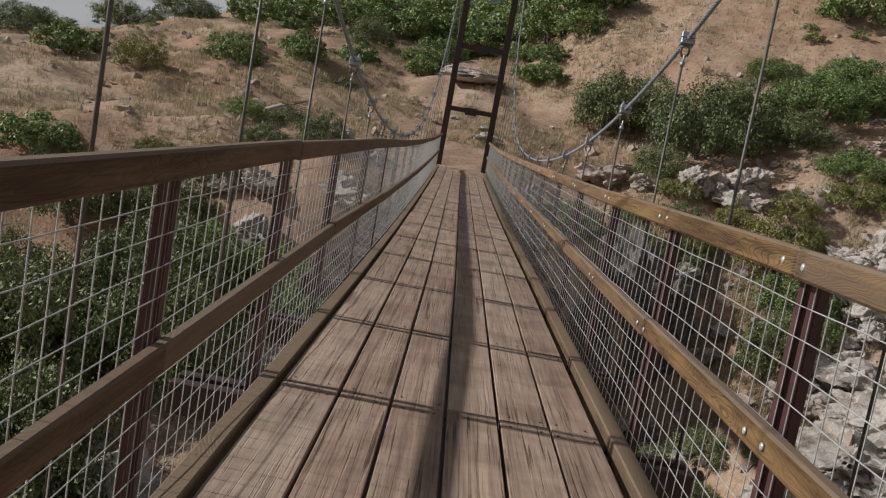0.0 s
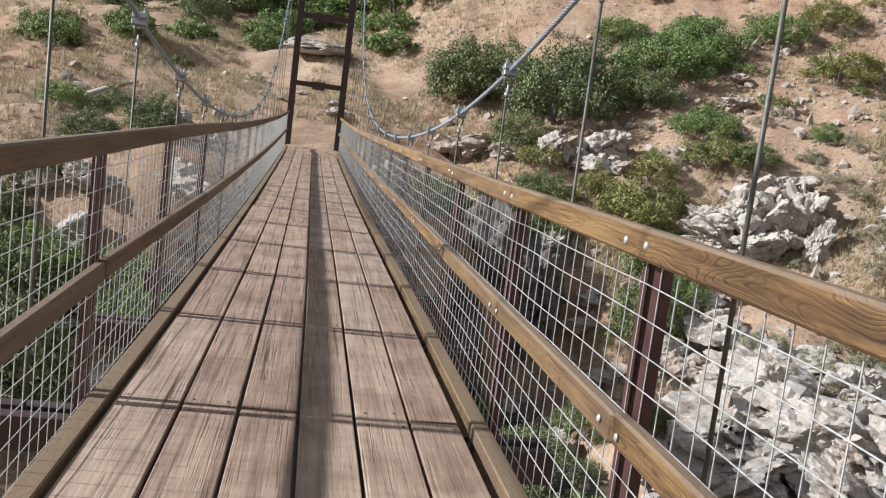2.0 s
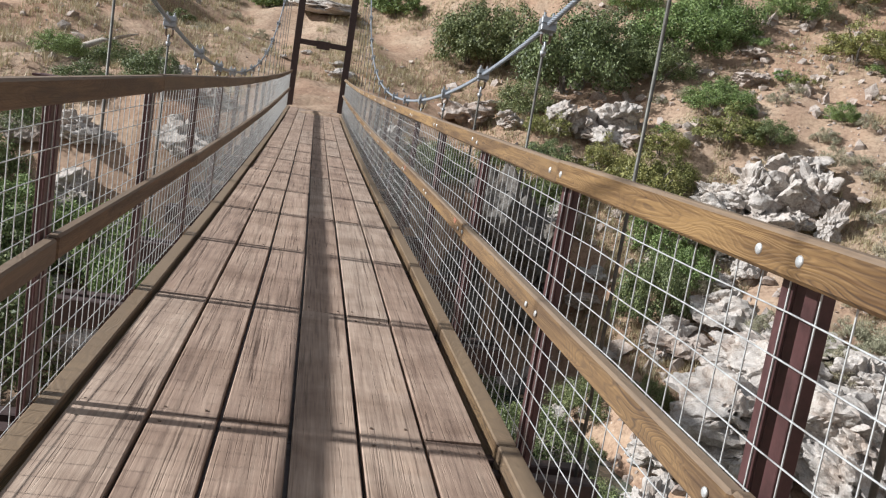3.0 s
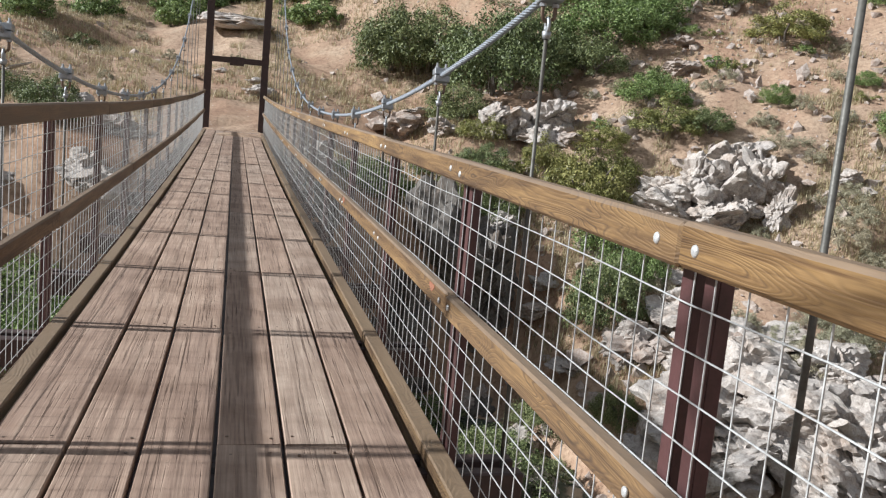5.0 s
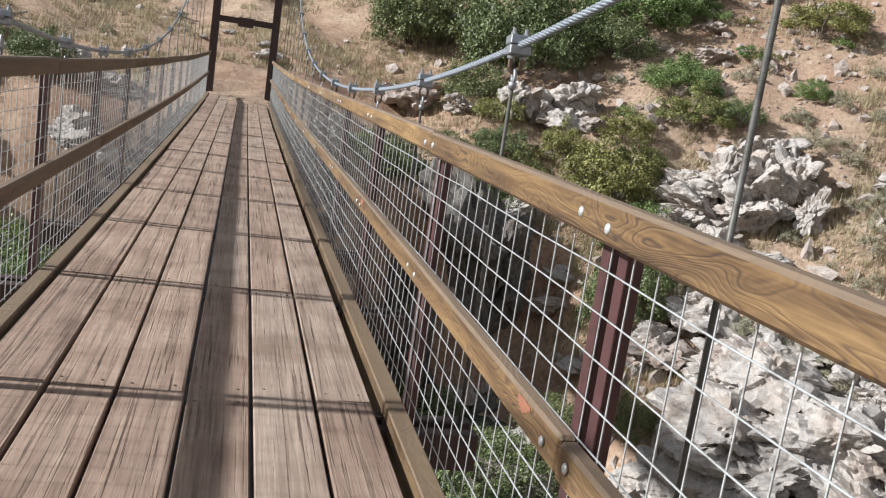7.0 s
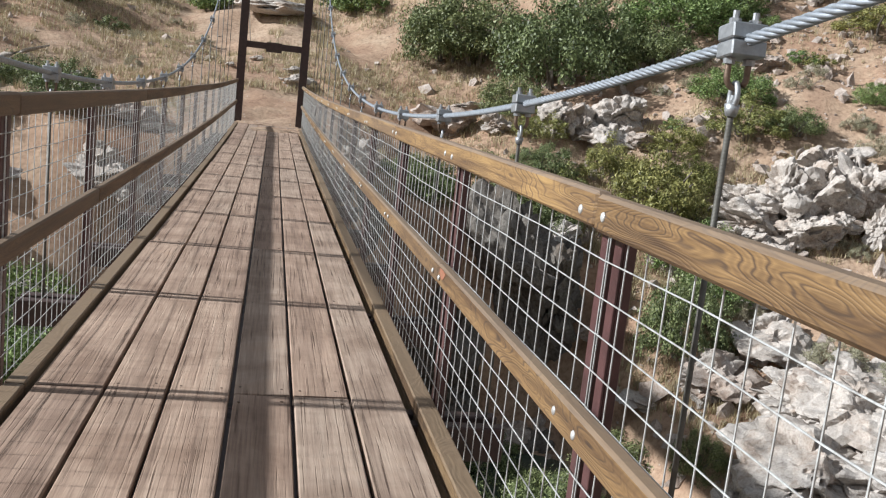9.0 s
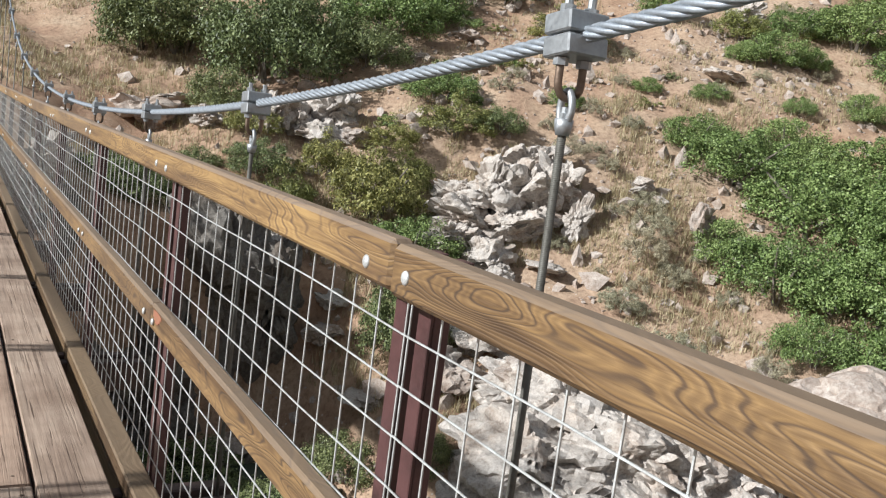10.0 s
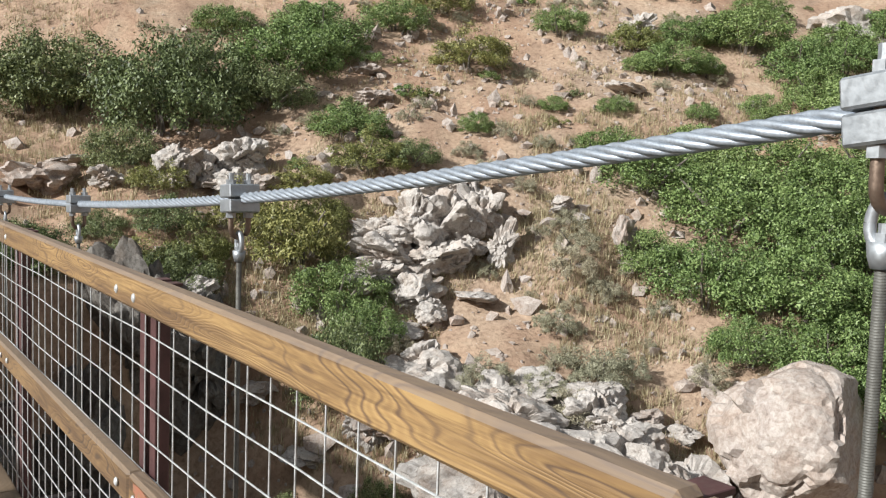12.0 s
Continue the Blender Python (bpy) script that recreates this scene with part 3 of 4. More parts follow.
# ---- rocks ----
def rock_mesh(seed, flat=0.8, rough=0.35, sub=4, cuts=9, layer=0.0):
    """A broken boulder of radius about 1: facets by planes, then relief."""
    rnd = random.Random(seed)
    b = bmesh.new()
    bmesh.ops.create_icosphere(b, subdivisions=sub, radius=1.0)
    planes = []
    for _ in range(cuts):
        n = Vector((rnd.gauss(0, 1), rnd.gauss(0, 1), rnd.gauss(0, 1))).normalized()
        planes.append((n, rnd.uniform(0.55, 0.92)))
    off = Vector((rnd.uniform(0, 50), rnd.uniform(0, 50), rnd.uniform(0, 50)))
    for v in b.verts:
        p = v.co.copy()
        for n, d in planes:
            over = p.dot(n) - d
            if over > 0:
                p -= n * over * 0.92
        q = p * 1.4 + off
        r = 1 + rough * (noise.noise(q) * 0.45 + 0.4 * abs(noise.noise(q * 2.3)) + 0.20 * noise.noise(q * 5.1) + 0.09 * noise.noise(q * 11.0))
        near, at = noise.voronoi(Vector((q.x * 0.75 + q.z * 0.5, q.y * 0.8, q.z * 1.5 - q.x * 0.8)) + 0.25 * noise.noise_vector(q * 1.7))
        r += rough * (0.75 * (noise.cell(at[0] * 7.3) - 0.5) - 0.8 * max(0.0, 1.0 - (near[1] - near[0]) / 0.11) * max(0.0, 0.35 + noise.noise(q * 0.9)))
        if layer:
            s = p.dot(Vector((0.55, 0.25, 0.8))) * 3.2 + 1.1 * noise.noise(q * 1.1)
            r += layer * (abs((s % 1.0) - 0.5) - 0.25)
        v.co = Vector((p.x * r, p.y * r, p.z * r * flat))
    return b


ROCKS = {}


def rock(kind, x, y, size, turn=0.0, sink=0.3, stretch=(1, 1, 1), lift=None, label="", lean=0.0):
    """One boulder on the slope."""
    seed, flat, rough, sub, cuts, layer, mat = kind
    if kind not in ROCKS:
        b = rock_mesh(seed, flat, rough, sub, cuts, layer)
        me = bpy.data.meshes.new("boulder")
        b.to_mesh(me)
        b.free()
        me.materials.append(mat)
        ROCKS[kind] = me
    ob = new("boulder", ROCKS[kind])
    z = height(x, y) if lift is None else lift
    ob.matrix_basis = Matrix.LocRotScale((x, y, z + size * stretch[2] * flat * (1 - 2 * sink) * 0.8), Euler((radians(lean), radians(lean * 0.6), radians(turn))), Vector(stretch) * size)
    return tagged(ob, label or "pale grey weathered limestone boulder on the dry slope", "boulder", group="boulders")


K_ROUND = (3, 0.94, 0.11, 5, 5, 0.03, ROCK_PINK)
K_CRAG = (11, 0.85, 0.38, 5, 13, 0.12, ROCK)
K_CRAG2 = (12, 0.8, 0.40, 5, 12, 0.14, ROCK)
K_BLOCK = (21, 0.7, 0.35, 4, 12, 0.10, ROCK)
K_BLOCK2 = (22, 0.75, 0.38, 4, 11, 0.14, ROCK_PINK)
K_SLAB = (31, 0.35, 0.32, 4, 10, 0.12, ROCK)

# a craggy outcrop: leaning slabs and blocks in one mass
def outcrop(cells, label, kind_seed, drop=0.0, stone=ROCK, rough=0.40, layer=0.12):
    root = thing("rock_outcrop", label, "rock", (cells[0][0], cells[0][1], 0), group="outcrops")
    ox, oy = cells[0][0], cells[0][1]
    rnd = random.Random(kind_seed)
    for i, (x, y, w, h) in enumerate(cells):
        b = rock_mesh(kind_seed + i, 1.0, rough, 5, 16, layer)
        m = Matrix.LocRotScale((x - ox, y - oy, height(x, y) + h * 0.28 - drop), Euler((rnd.uniform(-0.3, 0.3), rnd.uniform(-0.4, 0.2), rnd.uniform(0, 6))), Vector((w * 0.62, w * 0.55, h * 0.62)))
        bmesh.ops.transform(b, matrix=m, verts=b.verts)
        part("rock", b, stone, root)


outcrop([(13.2, 31.8, 1.9, 1.3), (14.2, 31.6, 1.9, 1.9), (15.0, 31.2, 1.9, 2.0), (15.9, 30.7, 1.5, 1.9), (13.0, 31.0, 1.9, 1.2), (14.1, 30.5, 1.8, 1.1), (15.0, 30.2, 1.2, 1.0), (15.9, 29.7, 0.9, 1.3), (15.6, 31.8, 2.0, 1.3), (12.3, 30.7, 1.5, 0.9), (13.0, 29.9, 1.3, 1.0), (13.2, 29.2, 0.9, 0.9)],
        "craggy pale limestone outcrop with dark clefts", 40)
outcrop([(8.8, 36.4, 1.5, 1.5), (9.7, 36.2, 1.3, 1.2), (11.0, 36.2, 1.7, 1.5), (10.2, 35.4, 1.4, 1.0)], "low jagged limestone ledge on the dry slope", 60)
outcrop([(10.5, 23.7, 3.4, 2.0), (12.2, 24.6, 2.5, 1.5), (12.7, 22.9, 2.7, 1.8), (13.7, 22.5, 2.1, 1.5), (10.6, 22.5, 2.5, 1.3), (9.1, 23.4, 1.8, 1.2), (13.4, 22.3, 2.6, 1.6), (11.5, 23.0, 2.6, 1.4), (14.6, 21.8, 2.4, 1.5), (12.4, 21.6, 2.4, 1.3), (11.6, 25.6, 1.9, 1.0), (14.4, 24.6, 1.7, 0.9)], "broken pale limestone ledges above the river", 80, 0.0, ROCK, 0.30, 0.08)
rock(K_ROUND, 17.5, 21.2, 1.85, 20, 0.22, (1.0, 1.0, 1.0), label="large rounded pinkish limestone boulder with a dark cleft")
kinds = [K_BLOCK, K_BLOCK2, K_CRAG, K_CRAG2, K_SLAB]
SCREE_A = [(5.6, 38.6, 2.0), (7.0, 36.8, 1.1), (6.7, 39.6, 1.3), (14.5, 29.1, 1.2), (12.3, 29.2, 1.2), (13.4, 29.9, 1.4), (18.4, 30.0, 0.9), (18.7, 29.4, 0.5), (16.7, 38.8, 1.0), (16.2, 37.3, 1.3),
           (24.8, 33.6, 1.7), (28.8, 36.8, 1.5), (37.2, 32.0, 3.1), (12.1, 27.8, 1.4), (12.6, 25.8, 1.7), (15.5, 23.8, 0.8), (16.2, 23.2, 0.8), (15.1, 22.7, 1.2), (25.5, 26.5, 1.2), (11.2, 34.9, 1.0)]
SCREE_B = [(11.8, 27.5, 1.8), (10.2, 27.0, 1.0), (12.4, 25.4, 2.2), (14.2, 23.6, 1.9), (13.7, 25.6, 1.5), (10.5, 26.9, 1.6), (11.8, 25.5, 1.7), (12.3, 24.0, 2.0), (14.1, 24.0, 2.0),
           (8.9, 27.6, 1.2), (8.7, 29.7, 1.2), (10.3, 27.3, 1.6), (8.9, 30.2, 1.0), (7.6, 31.6, 1.4), (6.2, 29.4, 1.5), (7.4, 26.6, 1.3), (6.4, 24.4, 1.8), (8.0, 21.4, 1.9), (11.0, 20.4, 2.0), (14.4, 19.9, 2.0), (17.0, 19.0, 1.8)]
SCREE_C = [(-5.0, 32.6, 1.2), (-4.0, 31.6, 1.0), (-6.0, 28.9, 1.6), (-7.4, 29.2, 1.3), (-3.2, 30.6, 1.2), (-8.8, 29.4, 1.0), (-5.7, 27.7, 1.5), (-7.1, 21.7, 1.1), (-7.0, 20.6, 0.9), (-9.1, 27.3, 1.0), (-6.1, 26.1, 1.1), (-4.8, 26.4, 1.8), (-5.8, 25.4, 1.3), (-3.4, 28.7, 1.7), (-4.2, 27.0, 1.6),
           (-2.7, 30.2, 0.9), (-2.2, 25.0, 1.6), (-3.6, 22.9, 1.9), (-5.6, 18.6, 1.8), (-2.4, 19.8, 1.5), (-8.6, 17.2, 2.0), (-4.2, 15.0, 1.8), (-6.8, 12.4, 1.9), (1.9, 29.2, 1.5), (3.4, 27.0, 1.6), (2.6, 31.2, 1.3)]
for i, (x, y, w) in enumerate(SCREE_A + SCREE_B + SCREE_C):
    k = kinds[(i * 7 + int(x * 3)) % 5]
    rnd = random.Random(i)
    rock(k, x, y, w * 0.56, rnd.uniform(0, 360), 0.22, (1, rnd.uniform(0.75, 1.0), rnd.uniform(0.7, 1.0)), lean=rnd.uniform(-14, 14))
rock(K_BLOCK2, 19.0, 28.0, 0.55, 30, 0.1, (0.95, 0.7, 2.2), label="upright pale limestone block on the dry slope")
# pale stones on the bare slope behind the far tower
for x, y, w in ((0.5, 38.8, 0.9), (0.45, 40.3, 0.6), (-0.8, 41.7, 0.5), (-1.6, 40.4, 0.35), (1.0, 39.6, 0.5)):
    rock(K_BLOCK, x, y, w * 0.56, 40 * x, 0.25, (1, 0.8, 0.8))
rock(K_SLAB, -0.2, 48.6, 1.5, 10, 0.2, (1.1, 0.8, 0.9), label="low pale grey limestone slab on the slope")
# cliff under the far tower, its shade put into the stone colour
outcrop([(-1.6, 31.4, 2.2, 2.4), (0.4, 31.0, 2.2, 2.6), (2.3, 32.2, 2.0, 2.4), (-0.6, 29.9, 2.4, 2.4), (1.6, 29.8, 2.2, 2.6), (3.0, 33.4, 1.8, 2.0)], "shaded limestone cliff under the bridge end", 100, 2.6, ROCK_SHADE)

# cliff across the gully, also with shade in its stone colour
outcrop([(3.3, 30.5, 2.4, 4.2), (4.7, 30.5, 2.6, 4.2), (6.2, 30.6, 2.6, 4.0), (7.6, 30.7, 2.4, 3.4), (5.4, 29.2, 2.6, 2.2), (3.8, 28.8, 2.4, 2.2), (7.0, 29.3, 2.2, 1.8)], "dark shaded limestone cliff across the gully", 120, 1.3, ROCK_SHADE)


# ---- plants ----
def leaf_cloud(seed, lobes, leaves, size, slim=0.6, up=0.2):
    """Many small leaves over the shells of several lobes; unit radius, standing on z = 0."""
    rs = np.random.RandomState(seed)
    cent = []
    for i in range(lobes):
        a = rs.uniform(0, 2 * math.pi)
        r = 0.80 * math.sqrt(rs.uniform(0, 1))
        cent.append((r * math.cos(a), r * math.sin(a), rs.uniform(0.15, 0.92) * (1.08 - 0.65 * r), rs.uniform(0.08, 0.22)))
    cent = np.array(cent)
    pick = rs.randint(0, lobes, leaves)
    d = rs.normal(size=(leaves, 3))
    d /= np.linalg.norm(d, axis=1)[:, None]
    d[:, 2] = np.where(d[:, 2] < -0.55, -d[:, 2], d[:, 2])
    rad = cent[pick, 3] * (1 - 0.45 * rs.uniform(0, 1, leaves) ** 2) * (1 + 0.22 * rs.normal(size=leaves))
    p = cent[pick, :3] + d * rad[:, None] * np.array([1, 1, 0.85])
    p[:, 2] = np.maximum(p[:, 2], 0.03)
    n = d + 0.55 * rs.normal(size=(leaves, 3))
    n[:, 2] += up
    n /= np.linalg.norm(n, axis=1)[:, None]
    u = np.cross(n, rs.normal(size=(leaves, 3)))
    u /= np.linalg.norm(u, axis=1)[:, None]
    w = np.cross(n, u)
    s = size * rs.uniform(0.6, 1.4, leaves)[:, None]
    verts = np.stack([p - u * s - w * s * slim, p - u * s * 0.6 + w * s * slim, p + u * s * 1.3], 1).reshape(-1, 3)
    faces = np.arange(leaves * 3).reshape(-1, 3)
    return verts, faces


def mesh_of(name, verts, faces, material):
    me = bpy.data.meshes.new(name)
    me.from_pydata(verts.tolist(), [], faces.tolist())
    me.materials.append(material)
    return me


def stems_mesh(seed, count, reach, r):
    rnd = random.Random(seed)
    b = bmesh.new()
    for _ in range(count):
        a = rnd.uniform(0, 2 * math.pi)
        l = rnd.uniform(0.4, 1.0) * reach
        h = rnd.uniform(0.45, 0.8)
        pts = [(0.08 * math.cos(a), 0.08 * math.sin(a), -0.15), (0.35 * l * math.cos(a), 0.35 * l * math.sin(a), 0.4 * h), (l * math.cos(a + 0.25), l * math.sin(a + 0.25), h)]
        tube(b, pts, [r, r * 0.7, r * 0.3], 5)
    me = bpy.data.meshes.new("branch")
    b.to_mesh(me)
    b.free()
    me.materials.append(BARK)
    return me


CROWNS = {
    "oak": [mesh_of("crown", *leaf_cloud(s, 120, 18000, 0.0165, 0.65), OAK) for s in (1, 2, 3)],
    "bright": [mesh_of("crown", *leaf_cloud(s, 115, 18000, 0.0165, 0.65), OAK_BRIGHT) for s in (4, 5, 6)],
    "olive": [mesh_of("crown", *leaf_cloud(s, 90, 13000, 0.022, 0.5), OLIVE) for s in (7, 8)],
    "far bright": [mesh_of("crown", *leaf_cloud(s, 70, 7500, 0.030, 0.65), OAK_BRIGHT) for s in (15, 16)],
    "small oak": [mesh_of("crown", *leaf_cloud(9, 26, 3000, 0.034), OAK)],
    "small bright": [mesh_of("crown", *leaf_cloud(s, 26, 3000, 0.036), OAK_BRIGHT) for s in (10, 11)],
    "small olive": [mesh_of("crown", *leaf_cloud(12, 24, 2600, 0.036, 0.45), OLIVE)],
}
BRANCHES = [stems_mesh(s, 1, 0.7, 0.035) for s in range(4)]
WORDS = {
    "oak": ("scrub_oak", "dense dark green scrub oak bush on the dry slope", "bush"),
    "bright": ("green_shrub", "leafy bright green shrub on the sunny slope", "shrub"),
    "olive": ("olive_shrub", "yellowish olive green shrub beside pale rocks", "shrub"),
}


def shrub(kind, x, y, w, h, seed):
    name, label, category = WORDS[kind.split()[-1]]
    rnd = random.Random(seed * 13 + 5)
    root = thing(name, label, category, (x, y, height(x, y) - 0.08), group=category + "s on the slope")
    root.rotation_euler = (0, 0, rnd.uniform(0, 6.28))
    root.scale = (w * 0.56, w * 0.56 * rnd.uniform(0.85, 1.1), max(h, w * 0.5) * 0.92)
    o = new("crown", CROWNS[kind][seed % len(CROWNS[kind])])
    o.parent = root
    for me in BRANCHES:
        o = new("branch", me)
        o.parent = root


OAKS = [(7.4, 42.8, 4.9, 3.2), (9.7, 39.3, 5.0, 3.9), (13.0, 38.9, 3.4, 2.2), (8.0, 34.5, 2.2, 1.3), (6.4, 35.1, 1.6, 1.0), (15.4, 33.6, 2.0, 1.1), (7.8, 38.2, 2.4, 1.8), (-6.6, 34.9, 2.9, 1.3), (-5.4, 35.0, 1.6, 0.9), (-7.4, 29.6, 2.0, 1.2), (-6.4, 30.4, 1.8, 1.1),
        (-9.7, 23.6, 4.0, 3.1), (-8.6, 20.0, 3.0, 2.2), (-8.2, 23.8, 2.3, 2.1), (10.0, 28.2, 2.4, 2.6), (9.1, 25.0, 1.3, 1.2), (6.2, 43.2, 4.0, 3.4), (-6.7, 54.9, 3.1, 2.4), (-24.5, 49.5, 3.7, 2.0), (-11.5, 25.2, 2.7, 2.2),
        (-23.0, 60.0, 5.0, 2.2), (-27.5, 58.0, 4.5, 2.2), (-20.0, 62.0, 4.5, 2.4), (-31.0, 57.0, 4.0, 2.0), (11.4, 41.0, 4.2, 3.0)]
GREENS = [(16.2, 40.5, 3.1, 1.5), (14.5, 36.1, 2.8, 1.5), (18.1, 34.0, 1.4, 0.9), (25.4, 38.0, 2.4, 1.5), (19.6, 41.5, 3.1, 1.9), (21.6, 34.1, 1.3, 0.7), (23.2, 32.6, 1.4, 0.8), (25.7, 30.8, 1.3, 0.8), (27.4, 33.7, 3.2, 1.6),
          (29.9, 35.0, 3.0, 1.5), (31.6, 33.5, 4.0, 2.3), (32.1, 31.1, 3.7, 2.2), (11.2, 30.5, 2.8, 1.9), (11.3, 29.2, 2.0, 1.4), (16.2, 42.9, 3.1, 1.4), (13.4, 44.1, 2.8, 1.4), (14.2, 40.3, 5.0, 2.6), (16.4, 41.5, 4.0, 2.4)]
GREEN_MASS = [(21.9, 29.6, 4.1, 2.2), (22.5, 26.8, 4.6, 2.7), (24.7, 25.4, 4.8, 2.8), (19.7, 25.5, 3.5, 2.2), (20.9, 23.7, 4.1, 2.4), (24.6, 24.0, 3.6, 2.7), (21.9, 22.1, 3.5, 2.6), (20.4, 22.1, 3.0, 2.1), (27.9, 25.7, 3.7, 2.2),
              (25.7, 27.5, 4.0, 2.2), (20.2, 20.5, 3.2, 2.4), (23.9, 29.5, 2.9, 1.8), (21.4, 31.0, 2.7, 1.5), (18.9, 23.6, 2.2, 1.5), (19.4, 27.2, 2.2, 1.5), (22.8, 19.4, 3.6, 2.6), (25.6, 21.4, 4.0, 2.6), (28.6, 23.0, 4.0, 2.6), (30.0, 28.0, 4.0, 2.4), (23.4, 28.0, 3.4, 2.2), (22.6, 24.6, 3.6, 2.4)]
UPPER = [(38.1, 31.2, 3.6, 2.0), (31.5, 34.4, 3.0, 1.6), (28.6, 33.2, 2.0, 1.1), (34.3, 30.6, 3.2, 1.8), (26.6, 34.4, 1.8, 1.0), (36.0, 28.4, 3.6, 2.0), (33.4, 26.4, 3.8, 2.2), (35.4, 31.6, 3.4, 1.9), (31.2, 29.8, 3.0, 1.8), (30.6, 25.6, 3.6, 2.2), (33.0, 23.4, 3.8, 2.4), (28.4, 30.2, 2.2, 1.3), (34.6, 35.0, 3.0, 1.6)]
GREENS_FAR = [(-18.1, 41.6, 3.3, 1.7), (-11.9, 45.3, 2.6, 1.5), (0.9, 75.1, 7.1, 3.8), (3.1, 59.6, 5.2, 3.0), (4.7, 55.4, 5.2, 2.8), (2.5, 56.0, 3.1, 1.7), (-2.1, 62.1, 4.6, 2.7), (-3.1, 53.2, 3.0, 1.6), (3.3, 49.1, 2.7, 1.5),
              (18.0, 48.8, 3.6, 2.3), (5.8, 55.0, 5.2, 2.1), (-13.3, 29.9, 2.9, 1.6), (-9.0, 47.5, 2.4, 1.5), (-1.4, 90.0, 7.1, 3.6), (-15.0, 62.0, 5.0, 2.4), (-12.0, 66.0, 5.5, 2.6), (-9.0, 69.0, 6.0, 2.8), (-6.5, 66.0, 5.0, 2.6),
              (-4.0, 72.0, 6.0, 3.0), (-11.5, 56.0, 2.0, 1.1), (3.6, 66.0, 6.0, 3.0), (6.6, 62.0, 6.0, 3.0)]
THICKET = [(-3.2, 51.0, 2.2, 1.3), (-2.4, 56.0, 3.2, 1.8), (-0.8, 60.2, 4.2, 2.2), (-11.2, 43.6, 2.4, 1.6), (-8.7, 46.4, 2.0, 1.2), (-6.7, 51.2, 2.6, 1.6), (-4.2, 61.4, 5.0, 2.8), (-8.6, 62.0, 5.5, 2.8), (-13.0, 60.0, 5.5, 2.6)]
THICKET_HIGH = [(2.2, 64.2, 6.0, 3.4), (3.8, 56.0, 4.6, 2.6), (5.4, 52.6, 3.6, 2.0), (2.4, 50.2, 1.8, 1.0), (3.6, 51.4, 2.6, 1.4), (0.4, 66.0, 6.0, 3.4), (5.0, 60.0, 5.0, 2.8)]
BANK = [(-4.8, 26.4, 3.0, 2.2), (-6.6, 27.2, 3.0, 2.0), (-3.6, 25.0, 2.4, 2.0), (-7.8, 32.6, 1.8, 0.9)]
GULLY = [(6.0, 24.2, 2.6, 1.9), (5.0, 22.4, 2.6, 1.9), (7.0, 22.8, 2.2, 1.6), (6.2, 20.6, 2.6, 1.9), (4.4, 25.8, 2.4, 1.9), (8.2, 26.8, 2.2, 1.3), (7.7, 25.2, 1.6, 1.0), (4.4, 32.8, 2.4, 1.4), (6.2, 33.0, 2.6, 1.5), (5.2, 28.5, 3.0, 1.5), (7.4, 32.4, 2.6, 1.5), (3.6, 28.0, 2.6, 1.6), (6.5, 26.2, 2.2, 1.4), (3.4, 24.6, 2.4, 1.6), (4.0, 34.6, 2.2, 1.3)]
RIVERSIDE = [(-7.6, 25.6, 4.2, 3.6), (-6.2, 22.6, 4.0, 3.6), (-9.4, 21.6, 4.6, 4.2), (-7.4, 18.2, 4.2, 3.8), (-10.6, 17.6, 4.6, 4.4), (-12.4, 22.4, 4.6, 4.0), (-6.8, 14.4, 3.6, 3.4), (-9.6, 13.4, 4.4, 4.4), (-8.4, 28.6, 3.0, 2.2), (-11.2, 28.2, 3.2, 2.2), (-6.4, 10.6, 3.6, 3.6), (-9.0, 9.4, 4.2, 4.2), (-4.6, 30.4, 1.8, 1.4)]
OLIVES = [(10.8, 32.3, 3.0, 2.3), (9.9, 34.2, 1.8, 1.4), (11.9, 33.0, 2.2, 1.5), (20.6, 37.8, 3.3, 1.7), (21.9, 41.7, 3.2, 1.5), (-14.2, 40.0, 2.7, 1.9), (-9.8, 30.3, 1.5, 0.7), (11.9, 34.2, 2.0, 1.1), (8.2, 36.0, 2.0, 1.1), (14.1, 34.1, 2.6, 1.4),
          (27.9, 36.2, 2.7, 1.5), (8.3, 33.1, 2.0, 1.6), (6.9, 33.2, 2.0, 1.5)]
for kind, rows in (("oak", OAKS), ("oak", GULLY), ("oak", RIVERSIDE), ("bright", GREENS), ("bright", GREEN_MASS), ("bright", UPPER), ("far bright", THICKET), ("far bright", GREENS_FAR), ("far bright", THICKET_HIGH), ("bright", BANK), ("olive", OLIVES)):
    for i, (x, y, w, h) in enumerate(rows):
        shrub(kind, x, y, w, h, i)


spread = random.Random(31)
for i in range(46):
    x, y = spread.uniform(12, 38), spread.uniform(33, 52)
    w = spread.uniform(0.6, 1.7)
    shrub(spread.choice(("small bright", "small bright", "small olive", "small oak")), x, y, w, w * 0.55, i)
for i in range(16):
    x, y = spread.uniform(-26, -5), spread.uniform(40, 62)
    w = spread.uniform(0.6, 1.6)
    shrub(spread.choice(("small bright", "small olive", "small oak")), x, y, w, w * 0.55, i)


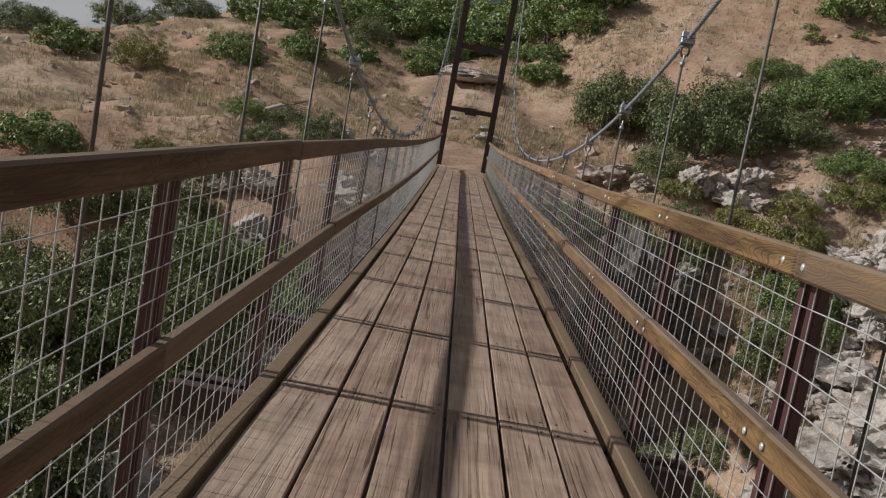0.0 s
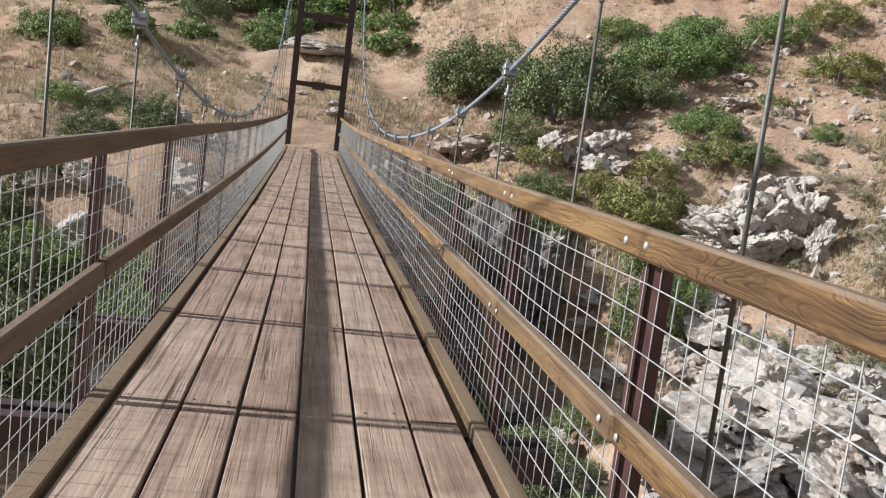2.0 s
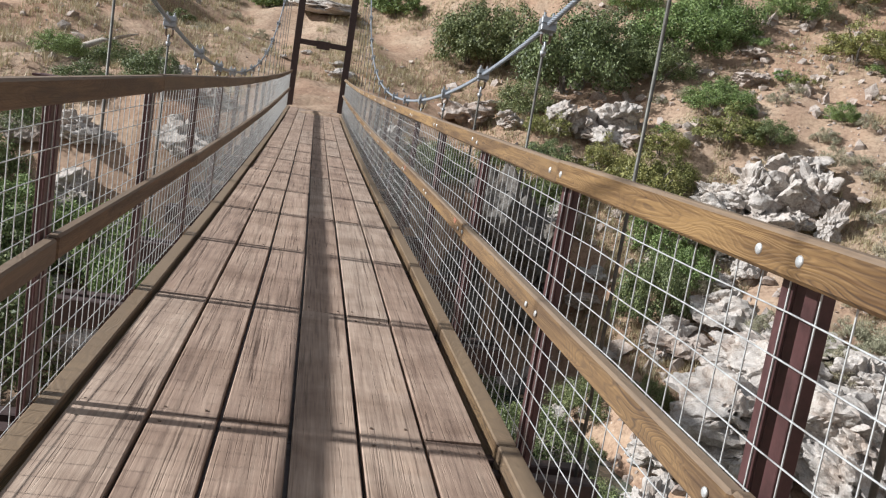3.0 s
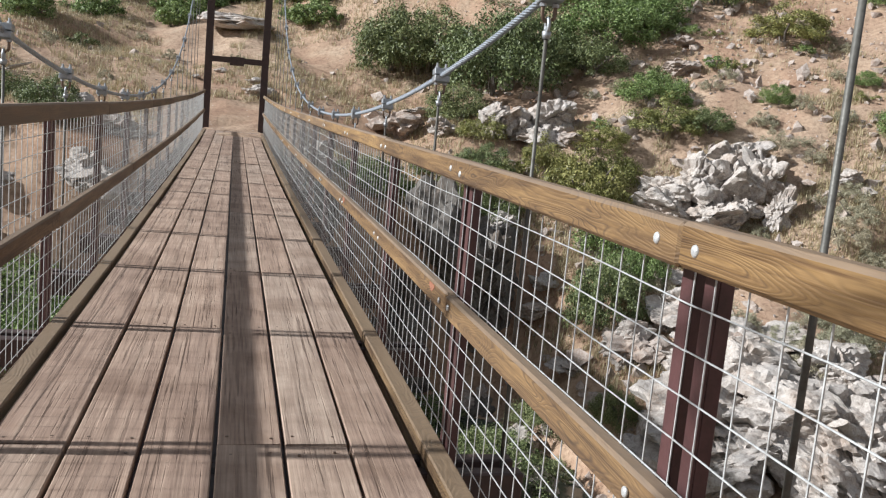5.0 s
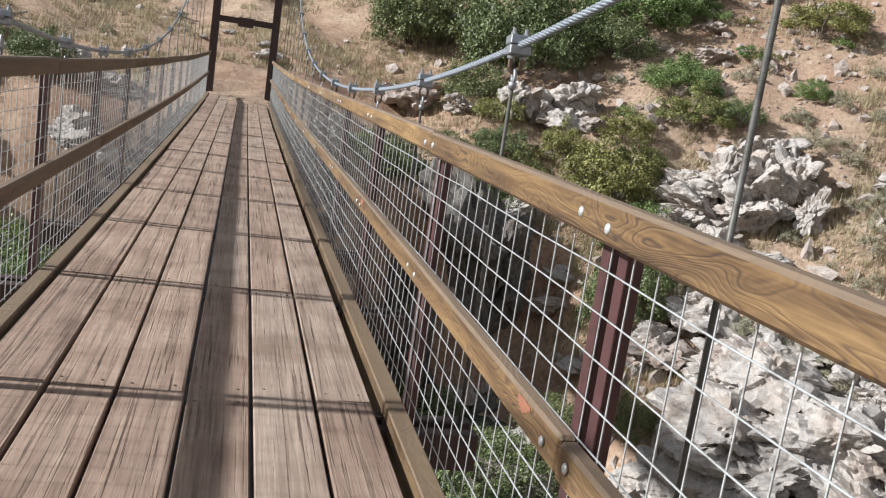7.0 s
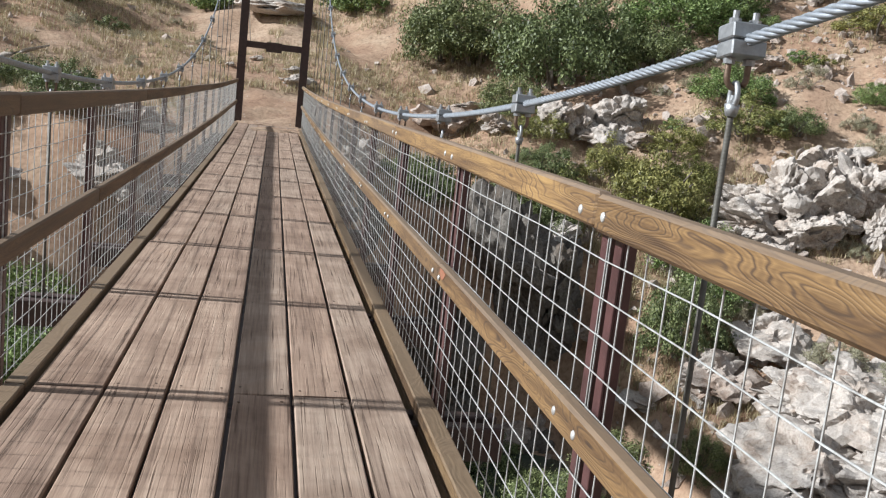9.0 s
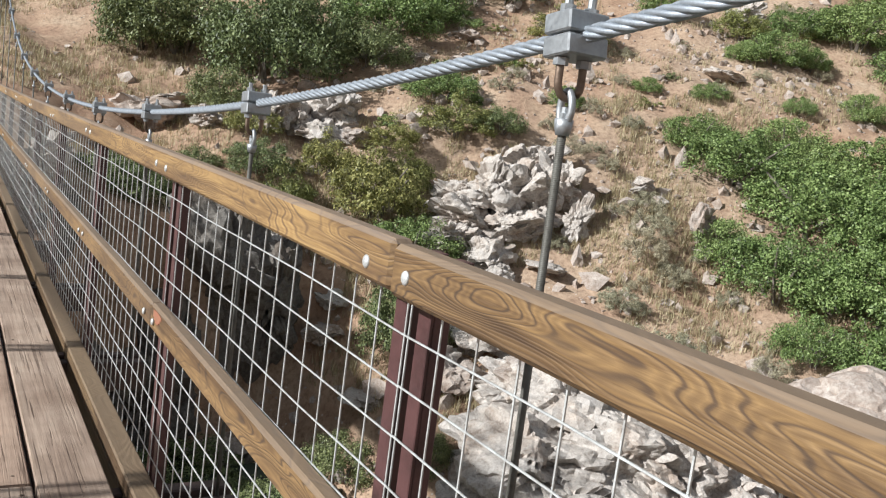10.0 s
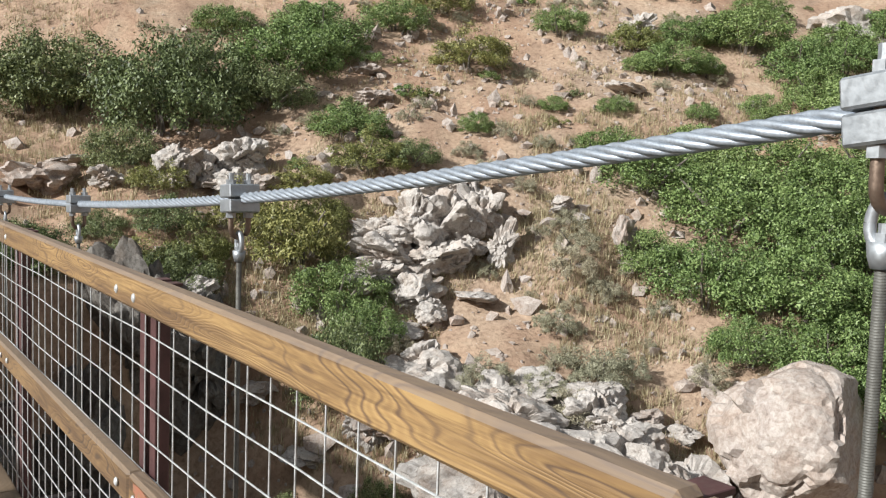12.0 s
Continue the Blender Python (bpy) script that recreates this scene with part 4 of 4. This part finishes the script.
def fallen_log():
    """A bleached dead trunk and a crooked limb arching over a bush."""
    root = thing("fallen_log", "bleached grey dead log with a crooked limb beside a bush", "log", (-8.1, 33.6, height(-8.1, 33.6) - 0.15))
    b = bmesh.new()
    tube(b, [(-0.75, 0.0, -0.15), (-0.4, 0.05, 0.12), (-0.05, 0.0, 0.38), (0.15, 0.0, 0.48)], [0.24, 0.23, 0.20, 0.11], 9)
    part("trunk", b, DEADWOOD, root, "", True)
    b = bmesh.new()
    tube(b, [(0.1, 0.1, -0.2), (0.45, 0.1, 0.10), (0.68, 0.05, 0.30), (0.85, 0.0, 0.62), (1.3, 0.1, 0.86), (1.75, 0.2, 1.02), (2.3, 0.3, 1.22)], [0.14, 0.12, 0.11, 0.10, 0.08, 0.06, 0.02], 8)
    part("limb", b, DEADWOOD, root, "", True)


fallen_log()


def sage_mesh(seed):
    verts, faces = leaf_cloud(seed + 50, 40, 6500, 0.030, 0.26, 0.0)
    return mesh_of("foliage", verts, faces, SAGE)


SAGES = [sage_mesh(s) for s in (1, 2, 3)]
SAGE_AT = [(15.5, 27.0, 1.4), (17.7, 28.5, 1.6), (17.9, 29.2, 1.2), (15.4, 25.2, 2.1), (12.8, 26.3, 1.6), (17.0, 28.0, 1.7), (17.5, 27.1, 1.2), (11.7, 28.6, 1.1), (17.0, 31.9, 1.4), (17.8, 31.0, 1.0), (17.8, 23.8, 1.3), (13.8, 24.3, 1.7), (13.9, 40.1, 1.3),
           (16.4, 35.5, 1.0), (21.9, 38.1, 1.4), (20.1, 38.6, 1.1), (13.8, 25.4, 1.3), (18.6, 26.1, 0.9), (11.4, 29.6, 1.0), (13.9, 34.2, 1.1), (18.6, 33.2, 1.0), (19.6, 32.2, 0.9), (22.2, 36.4, 1.0), (17.4, 36.2, 0.9), (15.0, 26.2, 1.2), (16.2, 25.0, 1.3)]
more = random.Random(77)
for i in range(22):
    SAGE_AT.append((more.uniform(12, 19), more.uniform(22.5, 32), more.uniform(0.4, 0.9)))
for i in range(46):
    SAGE_AT.append((more.uniform(10, 34), more.uniform(32, 46), more.uniform(0.5, 1.1)))
for i in range(30):
    SAGE_AT.append((more.uniform(-22, 0), more.uniform(36, 58), more.uniform(0.5, 1.0)))
for i, (x, y, w) in enumerate(SAGE_AT):
    root = thing("sagebrush", "grey-green dry sagebrush on the reddish soil", "shrub", (x, y, height(x, y) - 0.05), group="sagebrush on the slope")
    root.rotation_euler = (0, 0, i * 1.7)
    root.scale = (w * 0.55, w * 0.55, w * 0.6)
    for n, me in (("foliage", SAGES[i % 3]), ("branch", BRANCHES[i % 4])):
        o = new(n, me)
        o.parent = root


def build_grass():
    rs = np.random.RandomState(5)
    verts, faces = [], []
    tries = 0
    while len(faces) < 230000 and tries < 54000:
        tries += 1
        x, y = rs.uniform(-26, 36), 30 + 34 * rs.uniform(0, 1) ** 1.5
        if rs.uniform() < 0.25:
            x, y = rs.uniform(8, 24), rs.uniform(21, 34)
        elif rs.uniform() < 0.35:
            x, y = rs.uniform(-15, 9), rs.uniform(35, 60)
        if abs(x + 0.1) < 2.4 and y < 38:
            continue
        if noise.noise((x * 0.25, y * 0.25, 4.0)) + 0.6 * noise.noise((x * 0.9, y * 0.9, 2.0)) < -0.12:
            continue
        z = height(x, y) - 0.03
        if z < RIVER + 1.5:
            continue
        s = rs.uniform(0.12, 0.34)
        for _ in range(6):
            a, l = rs.uniform(0, 6.28), rs.uniform(0.1, 0.6)
            bx, by = x + rs.normal() * 0.06, y + rs.normal() * 0.06
            i = len(verts)
            w = 0.012
            verts += [(bx - w * math.sin(a), by + w * math.cos(a), z), (bx + w * math.sin(a), by - w * math.cos(a), z), (bx + s * l * math.cos(a), by + s * l * math.sin(a), z + s * (1.1 - 0.4 * l))]
            faces.append((i, i + 1, i + 2))
    me = bpy.data.meshes.new("dry_grass")
    me.from_pydata(verts, [], faces)
    me.materials.append(STRAW)
    tagged(new("dry_grass", me), "short dry straw-coloured grass tufts on the hillside", "grass", kind="stuff")


def build_stones():
    rs = np.random.RandomState(8)
    ico = bmesh.new()
    bmesh.ops.create_icosphere(ico, subdivisions=1, radius=1.0)
    base = np.array([v.co[:] for v in ico.verts])
    tri = np.array([[v.index for v in f.verts] for f in ico.faces])
    ico.free()
    verts, faces, k = [], [], 0
    for i in range(4200):
        if i % 3:
            x, y = rs.uniform(7, 30), rs.uniform(20, 42)
        else:
            x, y = rs.uniform(-24, 34), rs.uniform(16, 56)
        if abs(x + 0.1) < 1.6 and y > 30:
            continue
        s = 0.05 + 0.24 * rs.uniform(0, 1) ** 4
        q = base * (1 + 0.35 * rs.normal(size=(12, 1))) * s * rs.uniform(0.5, 1.2, 3)
        verts.append(q + np.array([x, y, height(x, y) + 0.1 * s]))
        faces.append(tri + k * 12)
        k += 1
    me = mesh_of("loose_stones", np.concatenate(verts), np.concatenate(faces), ROCK_PINK)
    tagged(new("loose_stones", me), "small pale loose stones scattered over the soil", "stones", kind="stuff")


build_grass()
build_stones()

build_planks()
build_beams()
build_nails()
